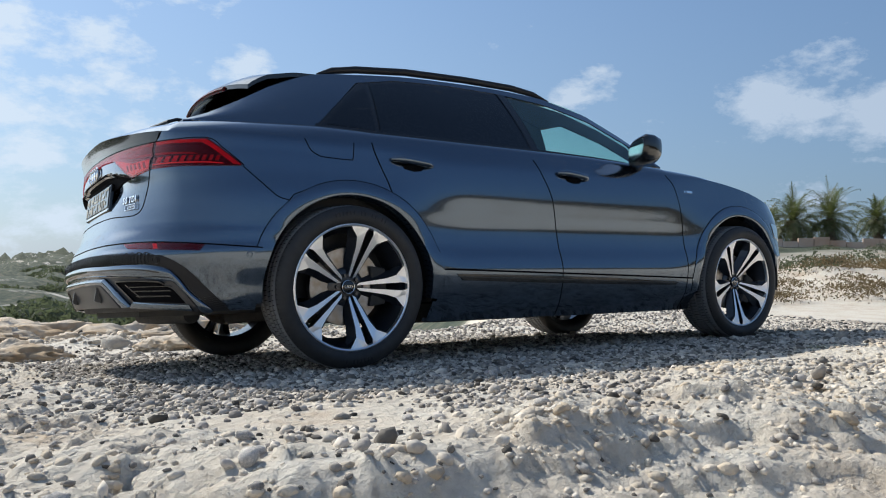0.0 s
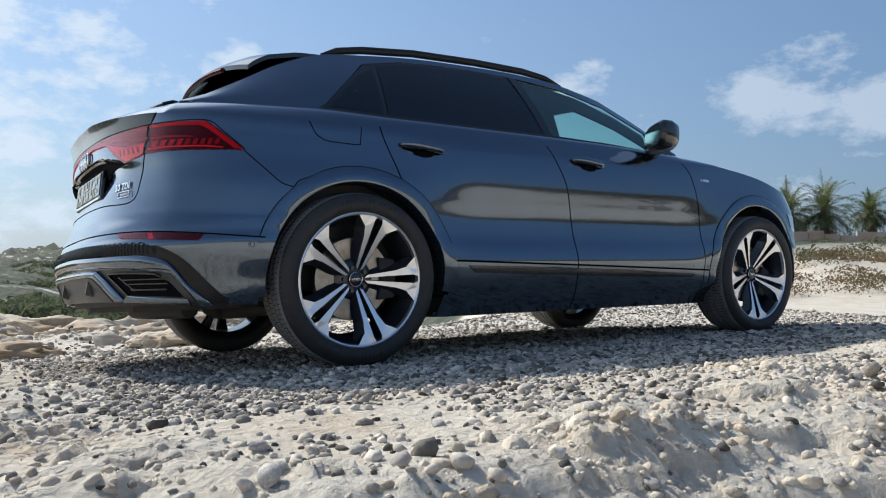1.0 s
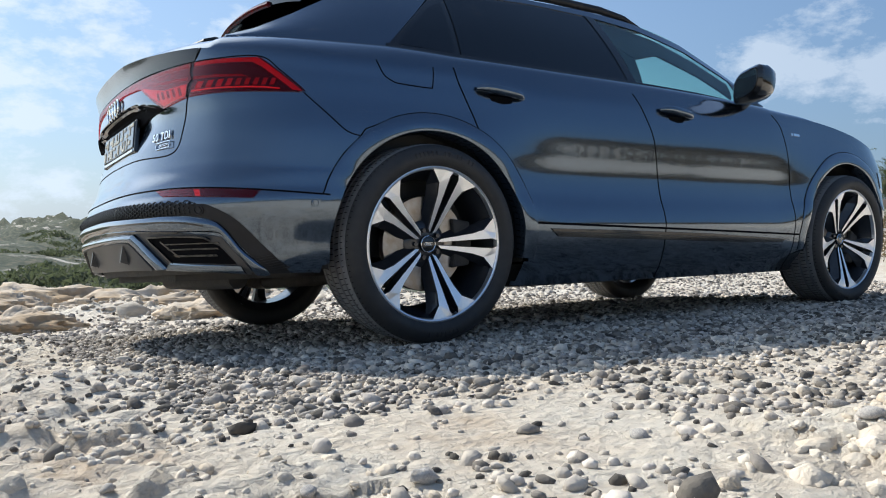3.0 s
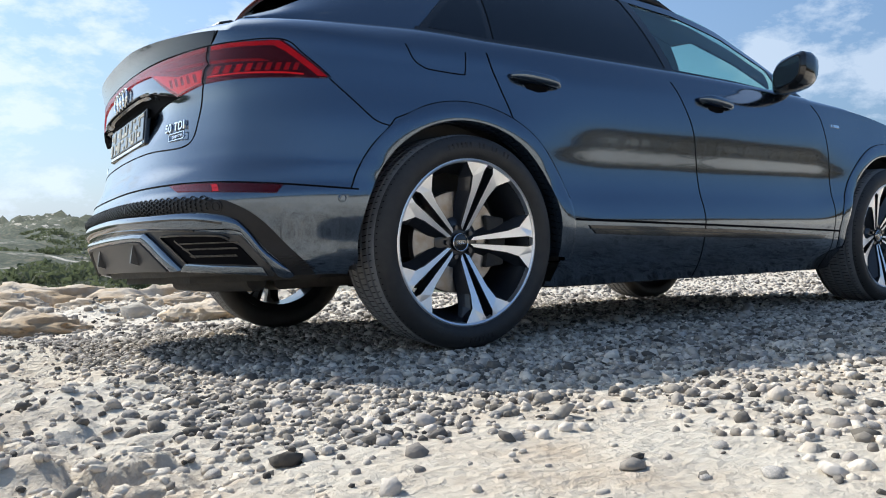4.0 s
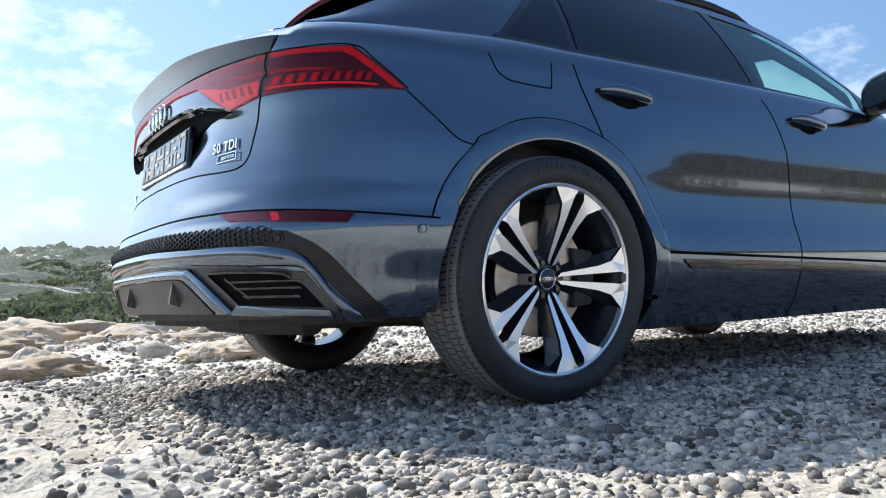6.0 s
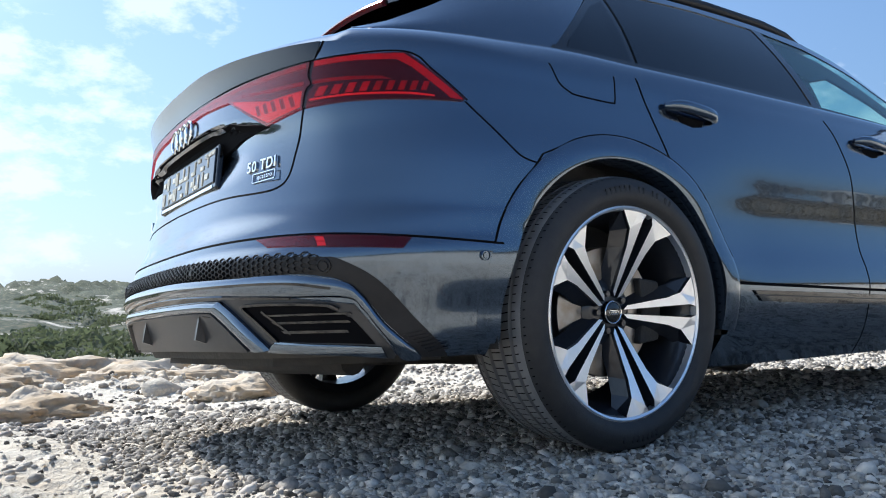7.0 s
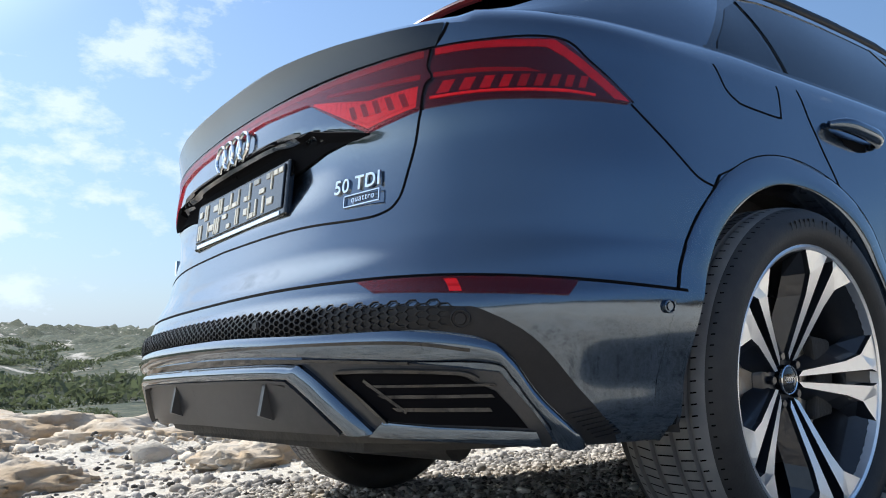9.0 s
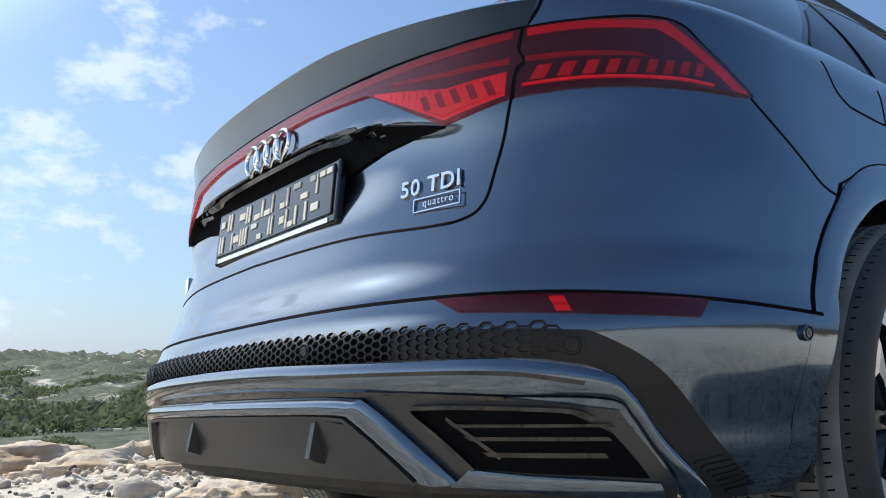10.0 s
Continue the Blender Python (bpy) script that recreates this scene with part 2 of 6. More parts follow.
def tube(points, radius, sides=8, closed=False):
    pts = [Vector(p) for p in points]
    v, f = [], []
    n = len(pts)
    for i, p in enumerate(pts):
        a = pts[(i - 1) % n] if closed or i else p
        b = pts[(i + 1) % n] if closed or i < n - 1 else p
        d = (b - a).normalized()
        u = d.cross(Vector((0, 0, 1)) if abs(d.z) < 0.9 else Vector((1, 0, 0))).normalized()
        w = d.cross(u)
        r = radius[i] if isinstance(radius, (list, tuple)) else radius
        for k in range(sides):
            t = 2 * math.pi * k / sides
            v.append(p + u * math.cos(t) * r + w * math.sin(t) * r)
    for i in range(n if closed else n - 1):
        for k in range(sides):
            a, b = i * sides + k, i * sides + (k + 1) % sides
            j = (i + 1) % n
            f.append((a, b, j * sides + (k + 1) % sides, j * sides + k))
    if not closed:
        f += [tuple(range(sides))[::-1], tuple((n - 1) * sides + k for k in range(sides))]
    return v, f


def lathe(profile, n=96):
    """Turns (radius, y) points about the y axis."""
    v, f = [], []
    m = len(profile)
    for k in range(n):
        t = 2 * math.pi * k / n
        v += [(r * math.cos(t), y, r * math.sin(t)) for r, y in profile]
    for k in range(n):
        for i in range(m - 1):
            a, b = k * m + i, ((k + 1) % n) * m + i
            f.append((a, b, b + 1, a + 1))
    return v, f


def interp(x, table):
    xs, ys = zip(*table)
    return np.interp(x, xs, ys)


def smooth_interp(x, table):
    """Cubic interpolation through a short table."""
    xs, ys = np.array([p[0] for p in table], float), np.array([p[1] for p in table], float)
    d = np.gradient(ys, xs)
    x = np.clip(x, xs[0], xs[-1])
    i = np.clip(np.searchsorted(xs, x, side="right") - 1, 0, len(xs) - 2)
    h = xs[i + 1] - xs[i]
    t = (x - xs[i]) / h
    return (2 * t**3 - 3 * t**2 + 1) * ys[i] + (t**3 - 2 * t**2 + t) * h * d[i] + (-2 * t**3 + 3 * t**2) * ys[i + 1] + (t**3 - t**2) * h * d[i + 1]


# ---- car: shape ----
X0, X1, NR, NF = -0.30, 2.90, 3.0, 3.4
HUBS = ((0.0, 0.39), (2.995, 0.39))
W_MID = [(0.15, 0.86), (0.20, 0.885), (0.27, 0.925), (0.34, 0.948), (0.42, 0.962), (0.47, 0.966), (0.52, 0.958), (0.60, 0.936), (0.68, 0.926), (0.78, 0.930), (0.88, 0.934), (0.97, 0.926), (1.05, 0.910), (1.10, 0.890), (1.15, 0.86)]
W_END = [(0.15, 0.80), (0.25, 0.86), (0.31, 0.925), (0.42, 0.953), (0.54, 0.975), (0.57, 0.974), (0.60, 0.966), (0.660, 0.958), (0.672, 0.9555), (0.684, 0.9545), (0.80, 0.945), (0.94, 0.916), (1.02, 0.902), (1.10, 0.886), (1.15, 0.86)]
X_REAR = [(0.15, -0.88), (0.22, -0.93), (0.28, -0.975), (0.34, -1.0), (0.42, -1.022), (0.50, -1.044), (0.56, -1.050), (0.595, -1.030), (0.625, -1.022), (0.680, -0.992), (0.692, -0.987), (0.704, -0.984), (0.78, -0.966), (0.87, -0.962), (0.94, -0.974), (1.00, -0.972), (1.05, -0.970), (1.09, -0.976), (1.145, -0.992)]
X_FRONT = [(0.15, 3.68), (0.30, 3.80), (0.45, 3.86), (0.60, 3.87), (0.75, 3.86), (0.88, 3.82), (1.0, 3.72), (1.15, 3.5)]


def width(x, z):
    k = np.clip((np.abs(x - 1.45) - 0.75) / 0.6, 0, 1)
    k = k * k * (3 - 2 * k)
    return smooth_interp(z, W_MID) * (1 - k) + smooth_interp(z, W_END) * k


def recess(y, z):
    """The hollow in the tailgate that holds the plate."""
    a = np.clip((0.64 - np.abs(y)) / 0.34, 0, 1)
    a = a * a * (3 - 2 * a)
    up = np.clip((z - 0.775) / 0.15, 0, 1)
    ledge = 0.976 - 0.058 * np.clip((np.abs(y) - 0.28) / 0.30, 0, 1) ** 1.5
    cut = np.clip((ledge - z) / 0.022, 0, 1)
    return 0.040 * a * np.minimum(up * up * (3 - 2 * up), cut * cut * (3 - 2 * cut))


def shell(q, z):
    """The body's outer skin on one side: q runs 0..1 round the tail, 1..2 along the side, 2..3 round the nose."""
    q, z = np.broadcast_arrays(np.asarray(q, float), np.asarray(z, float))
    wrap = lambda u: (math.pi / 2) * u**1.5 / (u**1.5 + (1 - u) ** 1.5)
    t = wrap(np.clip(q, 0, 1))
    b = width(X0, z)
    a = X0 - smooth_interp(z, X_REAR)
    xr = X0 - a * np.abs(np.cos(t)) ** (2 / NR)
    yr = b * np.abs(np.sin(t)) ** (2 / NR)
    xr = xr + recess(yr, z)
    xs = X0 + (np.clip(q, 1, 2) - 1) * (X1 - X0)
    ys = width(xs, z)
    t2 = wrap(np.clip(3 - q, 0, 1))
    xf = X1 + (smooth_interp(z, X_FRONT) - X1) * np.abs(np.cos(t2)) ** (2 / NF)
    yf = width(X1, z) * np.abs(np.sin(t2)) ** (2 / NF)
    x = np.where(q < 1, xr, np.where(q < 2, xs, xf))
    y = np.where(q < 1, yr, np.where(q < 2, ys, yf))
    return np.stack([x, y, z], -1)


def unwrap(t):
    r = np.clip(t / (math.pi / 2), 1e-6, 1 - 1e-6)
    k = (r / (1 - r)) ** (2 / 3)
    return k / (1 + k)


def q_of(kind, v, z):
    """Where on the skin a given y (on the tail) or x (on the side) lies at height z."""
    if kind == "y":
        return float(unwrap(np.arcsin(np.clip(abs(v) / width(X0, z), 0, 1) ** (NR / 2))))
    if v < X0:
        a = X0 - smooth_interp(z, X_REAR)
        return float(unwrap(np.arccos(np.clip((X0 - v) / a, 0, 1) ** (NR / 2))))
    if v <= X1:
        return 1 + (v - X0) / (X1 - X0)
    return 3 - float(unwrap(np.arccos(np.clip((v - X1) / (smooth_interp(z, X_FRONT) - X1), 0, 1) ** (NF / 2))))


def skin(q, z, off=0.0):
    e = 2e-3
    p = shell(q, z)
    du, dv = shell(q + e, z) - shell(q - e, z), shell(q, z + e) - shell(q, z - e)
    n = np.cross(du, dv)
    n /= np.linalg.norm(n, axis=-1, keepdims=True) + 1e-12
    n = np.where((n[..., 1:2] < 0) & (p[..., 1:2] > 0.3), -n, n)
    n = np.where((n[..., 0:1] > 0) & (p[..., 0:1] < -0.6) & (np.abs(n[..., 0:1]) > 0.5), -n, n)
    return p + n * off, n


def side_of(P, side):
    P = P.copy()
    P[..., 1] *= side
    return P


def resample(points, n, soft=False):
    pts = np.array(points, float)
    if soft and len(pts) > 2:
        t = np.linspace(0, len(pts) - 1, n)
        return np.stack([smooth_interp(t, list(zip(range(len(pts)), pts[:, k]))) for k in (0, 1)], -1)
    d = np.r_[0, np.cumsum(np.full(len(pts) - 1, 1.0))]
    t = np.linspace(0, d[-1], n)
    return np.stack([np.interp(t, d, pts[:, 0]), np.interp(t, d, pts[:, 1])], -1)


def strip(name, low, top, parent, material, side=-1, off=0.003, thick=0.008, cols=14, rows=5, label="", bulge=0.0, soft=False):
    """A panel laid on the skin between a lower and an upper line of (kind, value, height)."""
    per = (len(low) - 1) * cols + 1
    lo = resample([(q_of(k, v, z), z) for k, v, z in low], per, soft)
    hi = resample([(q_of(k, v, z), z) for k, v, z in top], per, soft)
    w = np.linspace(0, 1, rows)[:, None, None]
    Q = lo[None] * (1 - w) + hi[None] * w
    P, N = skin(Q[..., 0], Q[..., 1], off)
    P = P + N * bulge * np.sin(np.pi * w) ** 0.7
    v, f = solid_grid(side_of(P, side), side_of(N, side), thick, flip=side < 0)
    return child(mesh_object(name, v, f, material), parent, label)


def line_on_skin(name, pts, parent, material, side=-1, wide=0.006, off=0.0008, cols=10, label=""):
    """A narrow band along a line on the skin: a shut line or a moulding."""
    qz = resample([(q_of(k, v, z), z) for k, v, z in pts], (len(pts) - 1) * cols + 1, True)
    P, N = skin(qz[:, 0], qz[:, 1], off)
    T = np.gradient(P, axis=0)
    T /= np.linalg.norm(T, axis=-1, keepdims=True) + 1e-9
    S = np.cross(N, T)
    rows = np.stack([P - S * wide / 2, P + S * wide / 2])
    NN = np.stack([N, N])
    v, f = solid_grid(side_of(rows, side), side_of(NN, side), max(0.004, off + 0.003), flip=side < 0)
    return child(mesh_object(name, v, f, material, smooth=False), parent, label)


# upper body lines
Z_BASE = [(-0.72, 1.150), (-0.40, 1.172), (-0.13, 1.178), (0.17, 1.168), (0.65, 1.163), (1.23, 1.162), (2.0, 1.142), (2.35, 1.125)]
Z_EDGE = [(-0.72, 1.165), (-0.65, 1.190), (-0.52, 1.250), (-0.38, 1.330), (-0.24, 1.405), (-0.09, 1.462), (0.20, 1.505), (0.50, 1.530), (0.80, 1.540), (1.20, 1.542), (1.50, 1.520), (1.80, 1.455), (2.10, 1.315), (2.38, 1.14)]
Z_WINTOP = [(0.16, 1.450), (0.39, 1.495), (0.75, 1.514), (1.12, 1.512), (1.45, 1.486), (1.80, 1.408), (2.05, 1.297), (2.22, 1.200), (2.35, 1.10)]
Y_BASE = [(-0.72, 0.66), (-0.45, 0.74), (-0.13, 0.80), (0.20, 0.825), (1.2, 0.83), (2.0, 0.82), (2.35, 0.79)]
Y_EDGE = [(-0.72, 0.655), (-0.4, 0.63), (-0.09, 0.615), (0.5, 0.62), (1.5, 0.625), (1.9, 0.66), (2.35, 0.78)]
CROWN = [(-0.72, 0.0), (-0.4, 0.035), (-0.09, 0.06), (0.5, 0.075), (1.3, 0.075), (1.6, 0.085), (2.0, 0.10), (2.35, 0.04)]
z_base = lambda x: smooth_interp(x, Z_BASE)
z_edge = lambda x: smooth_interp(x, Z_EDGE)
y_base = lambda x: smooth_interp(x, Y_BASE)
y_edge = lambda x: smooth_interp(x, Y_EDGE)


def cabin(x, z, off=0.0):
    t = np.clip((z - z_base(x)) / np.maximum(z_edge(x) - z_base(x), 0.02), -0.1, 1)
    y = y_base(x) + (y_edge(x) - y_base(x)) * t + 0.018 * np.sin(np.pi * np.clip(t, 0, 1)) + off
    return np.stack([x + 0 * y, y, z + 0.078 * (0.93 - y)], -1)


def roof(x, y, off=0.0):
    k = np.clip(np.abs(y) / y_edge(x), 0, 1)
    return np.stack([x + 0 * y, y + 0 * x, z_edge(x) + smooth_interp(x, CROWN) * (1 - k**2.4) + 0.078 * (0.93 - y_edge(x)) + off], -1)


def top_line(q):
    """Height of the shoulder round the car."""
    p = shell(q, 1.06)
    x, y = p[..., 0], p[..., 1]
    tail = smooth_interp(y, [(0, 1.140), (0.27, 1.137), (0.45, 1.124), (0.67, 1.112), (0.80, 1.105), (0.9, 1.10)])
    side = smooth_interp(x, [(-0.75, 1.105), (-0.5, 1.103), (-0.2, 1.10), (0.5, 1.10), (2.2, 1.095), (2.75, 1.075), (3.1, 1.02), (3.35, 0.95), (3.6, 0.90), (3.9, 0.93)])
    return np.where((q < 1) & (x < -0.75), tail, side)


def low_line(q):
    x = shell(q, 0.35)[..., 0]
    return interp(x, [(-1.1, 0.335), (-0.85, 0.330), (-0.62, 0.300), (-0.5, 0.30), (-0.2, 0.26), (0.5, 0.205), (2.4, 0.20), (2.9, 0.22), (3.4, 0.235), (3.9, 0.22)])


def build_body(car):
    q = np.r_[np.linspace(0, 1, 70)[:-1], np.linspace(1, 2, 140)[:-1], np.linspace(2, 3, 50)]
    v = np.linspace(0, 1, 96)[:, None]
    lo, hi = low_line(q)[None], top_line(q)[None]
    P = shell(np.broadcast_to(q, (96, len(q))), lo + (hi - lo) * v)
    # shoulder and bonnet: from the skin's top to the foot of the cabin and the windscreen
    outer = P[-1]
    inner = np.zeros_like(outer)
    for i, (x, y, z) in enumerate(outer):
        if q[i] <= 1:
            k = np.clip(y / 0.886, 0, 1)
            xx = -0.70 + 0.40 * np.clip((x + 0.80) / 0.5, 0, 1) ** 1.2
            yy = min(y * 0.75, 0.66) if xx <= -0.699 else y_base(xx)
            if xx > -0.70:
                yy = y_base(xx)
            inner[i] = (xx, yy, (1.152 if xx <= -0.699 else z_base(xx)) + 0.078 * (0.93 - yy))
        elif x < 2.30:
            inner[i] = (x, y_base(x), z_base(x) + 0.078 * (0.93 - y_base(x)))
        else:
            k = np.clip((q[i] - 1 - (2.30 - X0) / (X1 - X0)) / (2 - (2.30 - X0) / (X1 - X0)), 0, 1)
            inner[i] = (2.30 - 0.04 * k, 0.795 * (1 - k), 1.128 + 0.05 * math.sin(k * math.pi / 2))
    rows = []
    for w in (0.12, 0.3, 0.5, 0.75, 1.0):
        mid = outer * (1 - w) + inner * w
        mid[:, 2] += 0.022 * math.sin(math.pi * w**0.8)
        rows.append(mid)
    P = np.concatenate([P, np.array(rows)])
    nr, nc = P.shape[:2]
    faces = np.array(grid_faces(nr, nc))
    V = P.reshape(-1, 3)
    keep = np.ones(len(faces), bool)
    for hx, hz in HUBS:
        c = V[faces].mean(1)
        keep &= ~((np.hypot(c[:, 0] - hx, c[:, 2] - hz) < 0.478) & (np.abs(c[:, 1]) > 0.5))
    faces = faces[keep]
    both = np.vstack([V, V * (1, -1, 1)])
    fs = [tuple(f[::-1]) for f in faces] + [tuple(f + len(V)) for f in faces]
    ob = mesh_object("body_shell", both, fs, M_PAINT)
    bm = bmesh.new()
    bm.from_mesh(ob.data)
    bmesh.ops.remove_doubles(bm, verts=bm.verts, dist=1e-5)
    bmesh.ops.recalc_face_normals(bm, faces=bm.faces)
    bm.to_mesh(ob.data)
    bm.free()
    child(ob, car, "dark grey-blue metallic painted body shell")


def cabin_strip(name, low, top, car, material, side, off=0.0, thick=0.006, cols=10, rows=7, label=""):
    per = (len(low) - 1) * cols + 1
    lo, hi = resample(low, per), resample(top, per)
    w = np.linspace(0, 1, rows)[:, None, None]
    Q = lo[None] * (1 - w) + hi[None] * w
    P = cabin(Q[..., 0], Q[..., 1], off)
    N = np.zeros_like(P)
    N[..., 1], N[..., 2] = 0.86, 0.5
    v, f = solid_grid(side_of(P, side), side_of(N, side), thick, flip=side < 0)
    return child(mesh_object(name, v, f, material), car, label)


def build_cabin(car):
    zw = lambda x: float(smooth_interp(x, Z_WINTOP))
    zb = lambda x: float(z_base(x))
    ze = lambda x: float(z_edge(x))
    for side in (-1, 1):
        xs = [-0.72, -0.6, -0.45, -0.3, -0.13, -0.03, 0.06, 0.16, 0.39, 0.75, 1.12, 1.45, 1.8, 2.05, 2.22, 2.34]
        low = [(x, zb(x) - 0.004 if x <= -0.13 else (1.178 + (x + 0.13) / 0.29 * 0.272 if x < 0.16 else max(zw(x), zb(x)))) for x in xs]
        cabin_strip("roof_side_frame", low, [(x, max(ze(x), l[1] + 0.004)) for x, l in zip(xs, low)], car, M_PAINT, side, label="painted pillar and roof side frame")
        # black surround behind the panes, then the panes
        wx = [-0.125, -0.03, 0.06, 0.17, 0.24]
        edge = lambda x: 1.176 + (x + 0.13) / 0.29 * 0.272 if x < 0.16 else zw(x)
        cabin_strip("quarter_surround", [(x, zb(x)) for x in wx], [(x, edge(x) - 0.001) for x in wx], car, M_BLACK, side, -0.004)
        cabin_strip("quarter_window", [(x, zb(x) + 0.014) for x in (-0.07, 0.03, 0.12, 0.185)], [(x, edge(x) - 0.03) for x in (-0.045, 0.05, 0.125, 0.205)], car, M_PRIVACY, side, 0.0, label="dark tinted quarter pane")
        wx = [0.21, 0.39, 0.75, 1.0, 1.17]
        cabin_strip("rear_door_surround", [(x, zb(x)) for x in (0.205, 0.4, 0.75, 1.0, 1.26)], [(x, zw(x) - 0.001) for x in (0.225, 0.4, 0.75, 1.0, 1.16)], car, M_BLACK, side, -0.004)
        cabin_strip("rear_door_window", [(x, zb(x) + 0.012) for x in (0.215, 0.4, 0.75, 1.0, 1.195)], [(x, zw(x) - 0.016) for x in (0.235, 0.4, 0.75, 0.95, 1.085)], car, M_PRIVACY, side, 0.001, label="dark tinted door pane")
        cabin_strip("centre_pillar_cover", [(x, zb(x)) for x in (1.20, 1.255)], [(x, zw(x) - 0.002) for x in (1.09, 1.15)], car, M_BLACK, side, 0.004)
        wf = (1.262, 1.45, 1.7, 1.9, 2.05, 2.10)
        cabin_strip("front_door_window", [(x, zb(x) + 0.010) for x in wf], [(x, max(zw(x) - 0.014, zb(x) + 0.02)) for x in (1.16, 1.4, 1.68, 1.88, 2.03, 2.10)], car, M_GLASS, side, 0.0, 0.003, label="clear tinted front door pane")
        # pillar trim widened as a flat dark sheet, added to mask sky through the pane
        cabin_strip("pillar_trim", [(1.20, 1.385), (1.36, 1.315), (1.55, 1.362), (1.85, 1.275), (2.09, 1.172)], [(1.165, zw(1.165) - 0.006), (1.36, zw(1.36) - 0.006), (1.6, zw(1.6) - 0.006), (1.9, zw(1.9) - 0.006), (2.11, zw(2.11) - 0.004)], car, M_SEAT, side, -0.030, 0.01, label="black inner pillar trim, widened to darken the pane")
        # flat dark sheet added for the outline of seat and headrest
        cabin_strip("belt_cover", [(1.262, zb(1.262)), (1.35, zb(1.35))], [(1.19, 1.40), (1.36, 1.32)], car, M_SEAT, side, -0.034, 0.01)
        cabin_strip("mirror_triangle", [(x, zb(x)) for x in (2.10, 2.2, 2.33)], [(x, max(zw(x), zb(x) + 0.004)) for x in (2.085, 2.19, 2.33)], car, M_BLACK, side, 0.002)
        cabin_strip("belt_moulding", [(x, zb(x) - 0.006) for x in (-0.13, 0.2, 0.7, 1.2, 1.7, 2.2)], [(x, zb(x) + 0.010) for x in (-0.13, 0.2, 0.7, 1.2, 1.7, 2.2)], car, M_BLACK, side, 0.008, 0.012, rows=3)
        tv, tf = tube([roof(np.array(x), np.array(side * (float(y_edge(x)) - 0.035)))[:3] + np.array((0, 0, dz)) for x, dz in ((-0.02, 0.0), (0.06, 0.018), (0.2, 0.028), (0.5, 0.030), (0.9, 0.030), (1.25, 0.030), (1.42, 0.022), (1.54, 0.002))], [0.008, 0.017, 0.019, 0.019, 0.019, 0.019, 0.016, 0.007], 10)
        child(mesh_object("roof_rail", tv, tf, M_SATIN), car, "black roof rail")
    k = np.linspace(-1, 1, 41)

    def sheet(name, xs, material, label, off=0.0, thick=0.01):
        X = np.linspace(xs[0], xs[1], 36)[:, None] + 0 * k[None]
        P = roof(X, k[None] * y_edge(X), off)
        N = np.zeros_like(P)
        N[..., 2] = 1
        v, f = solid_grid(P, N, thick, flip=True)
        child(mesh_object(name, v, f, material), car, label)

    sheet("roof_panel", (-0.10, 1.50), M_PAINT, "painted roof panel")
    sheet("windscreen", (1.502, 2.34), M_GLASS, "clear windscreen", thick=0.004)
    sheet("headliner", (-0.05, 1.55), M_SEAT, "dark headliner", -0.016, 0.01)
    sheet("rear_window", (-0.715, -0.102), M_PRIVACY, "dark tinted rear window")
    # roof spoiler over the rear window
    xs = np.linspace(-0.37, -0.02, 16)[:, None]
    kk = np.linspace(-1, 1, 31)[None]
    wide = 0.60 - 0.07 * np.clip((-0.05 - xs) / 0.35, 0, 1)
    Y = kk * wide
    Z = interp(xs, [(-0.40, 1.375), (-0.34, 1.425), (-0.28, 1.456), (-0.15, 1.478), (-0.02, 1.477)]) + 0.026 + 0.060 * (1 - np.abs(kk) ** 2.4) + 0 * Y
    Xs = xs - 0.07 * (1 - kk**2) * np.clip(-xs / 0.4, 0, 1)
    P = np.stack([Xs + 0 * Y, Y, Z], -1)
    N = np.zeros_like(P)
    N[..., 2] = 1
    v, f = solid_grid(P, N, 0.022, flip=True)
    sp = child(mesh_object("roof_spoiler", v, f, M_BLACK), car, "gloss black roof spoiler")
    e = P[0][6:-6] + np.array((-0.004, 0, -0.018))
    v, f = tube(e, 0.012, 8)
    child(mesh_object("brake_light", v, f, M_DEEPRED), sp, "slim red high brake light")
    for a, b in (((-0.80, -0.12, 1.205), (-0.72, -0.44, 1.225)), ((-0.72, -0.44, 1.225), (-0.63, -0.38, 1.25))):
        v, f = tube([a, ((a[0] + b[0]) / 2, (a[1] + b[1]) / 2, (a[2] + b[2]) / 2 + 0.008), b], 0.009, 6)
        child(mesh_object("wiper", v, f, M_SATIN), car, "black rear wiper")


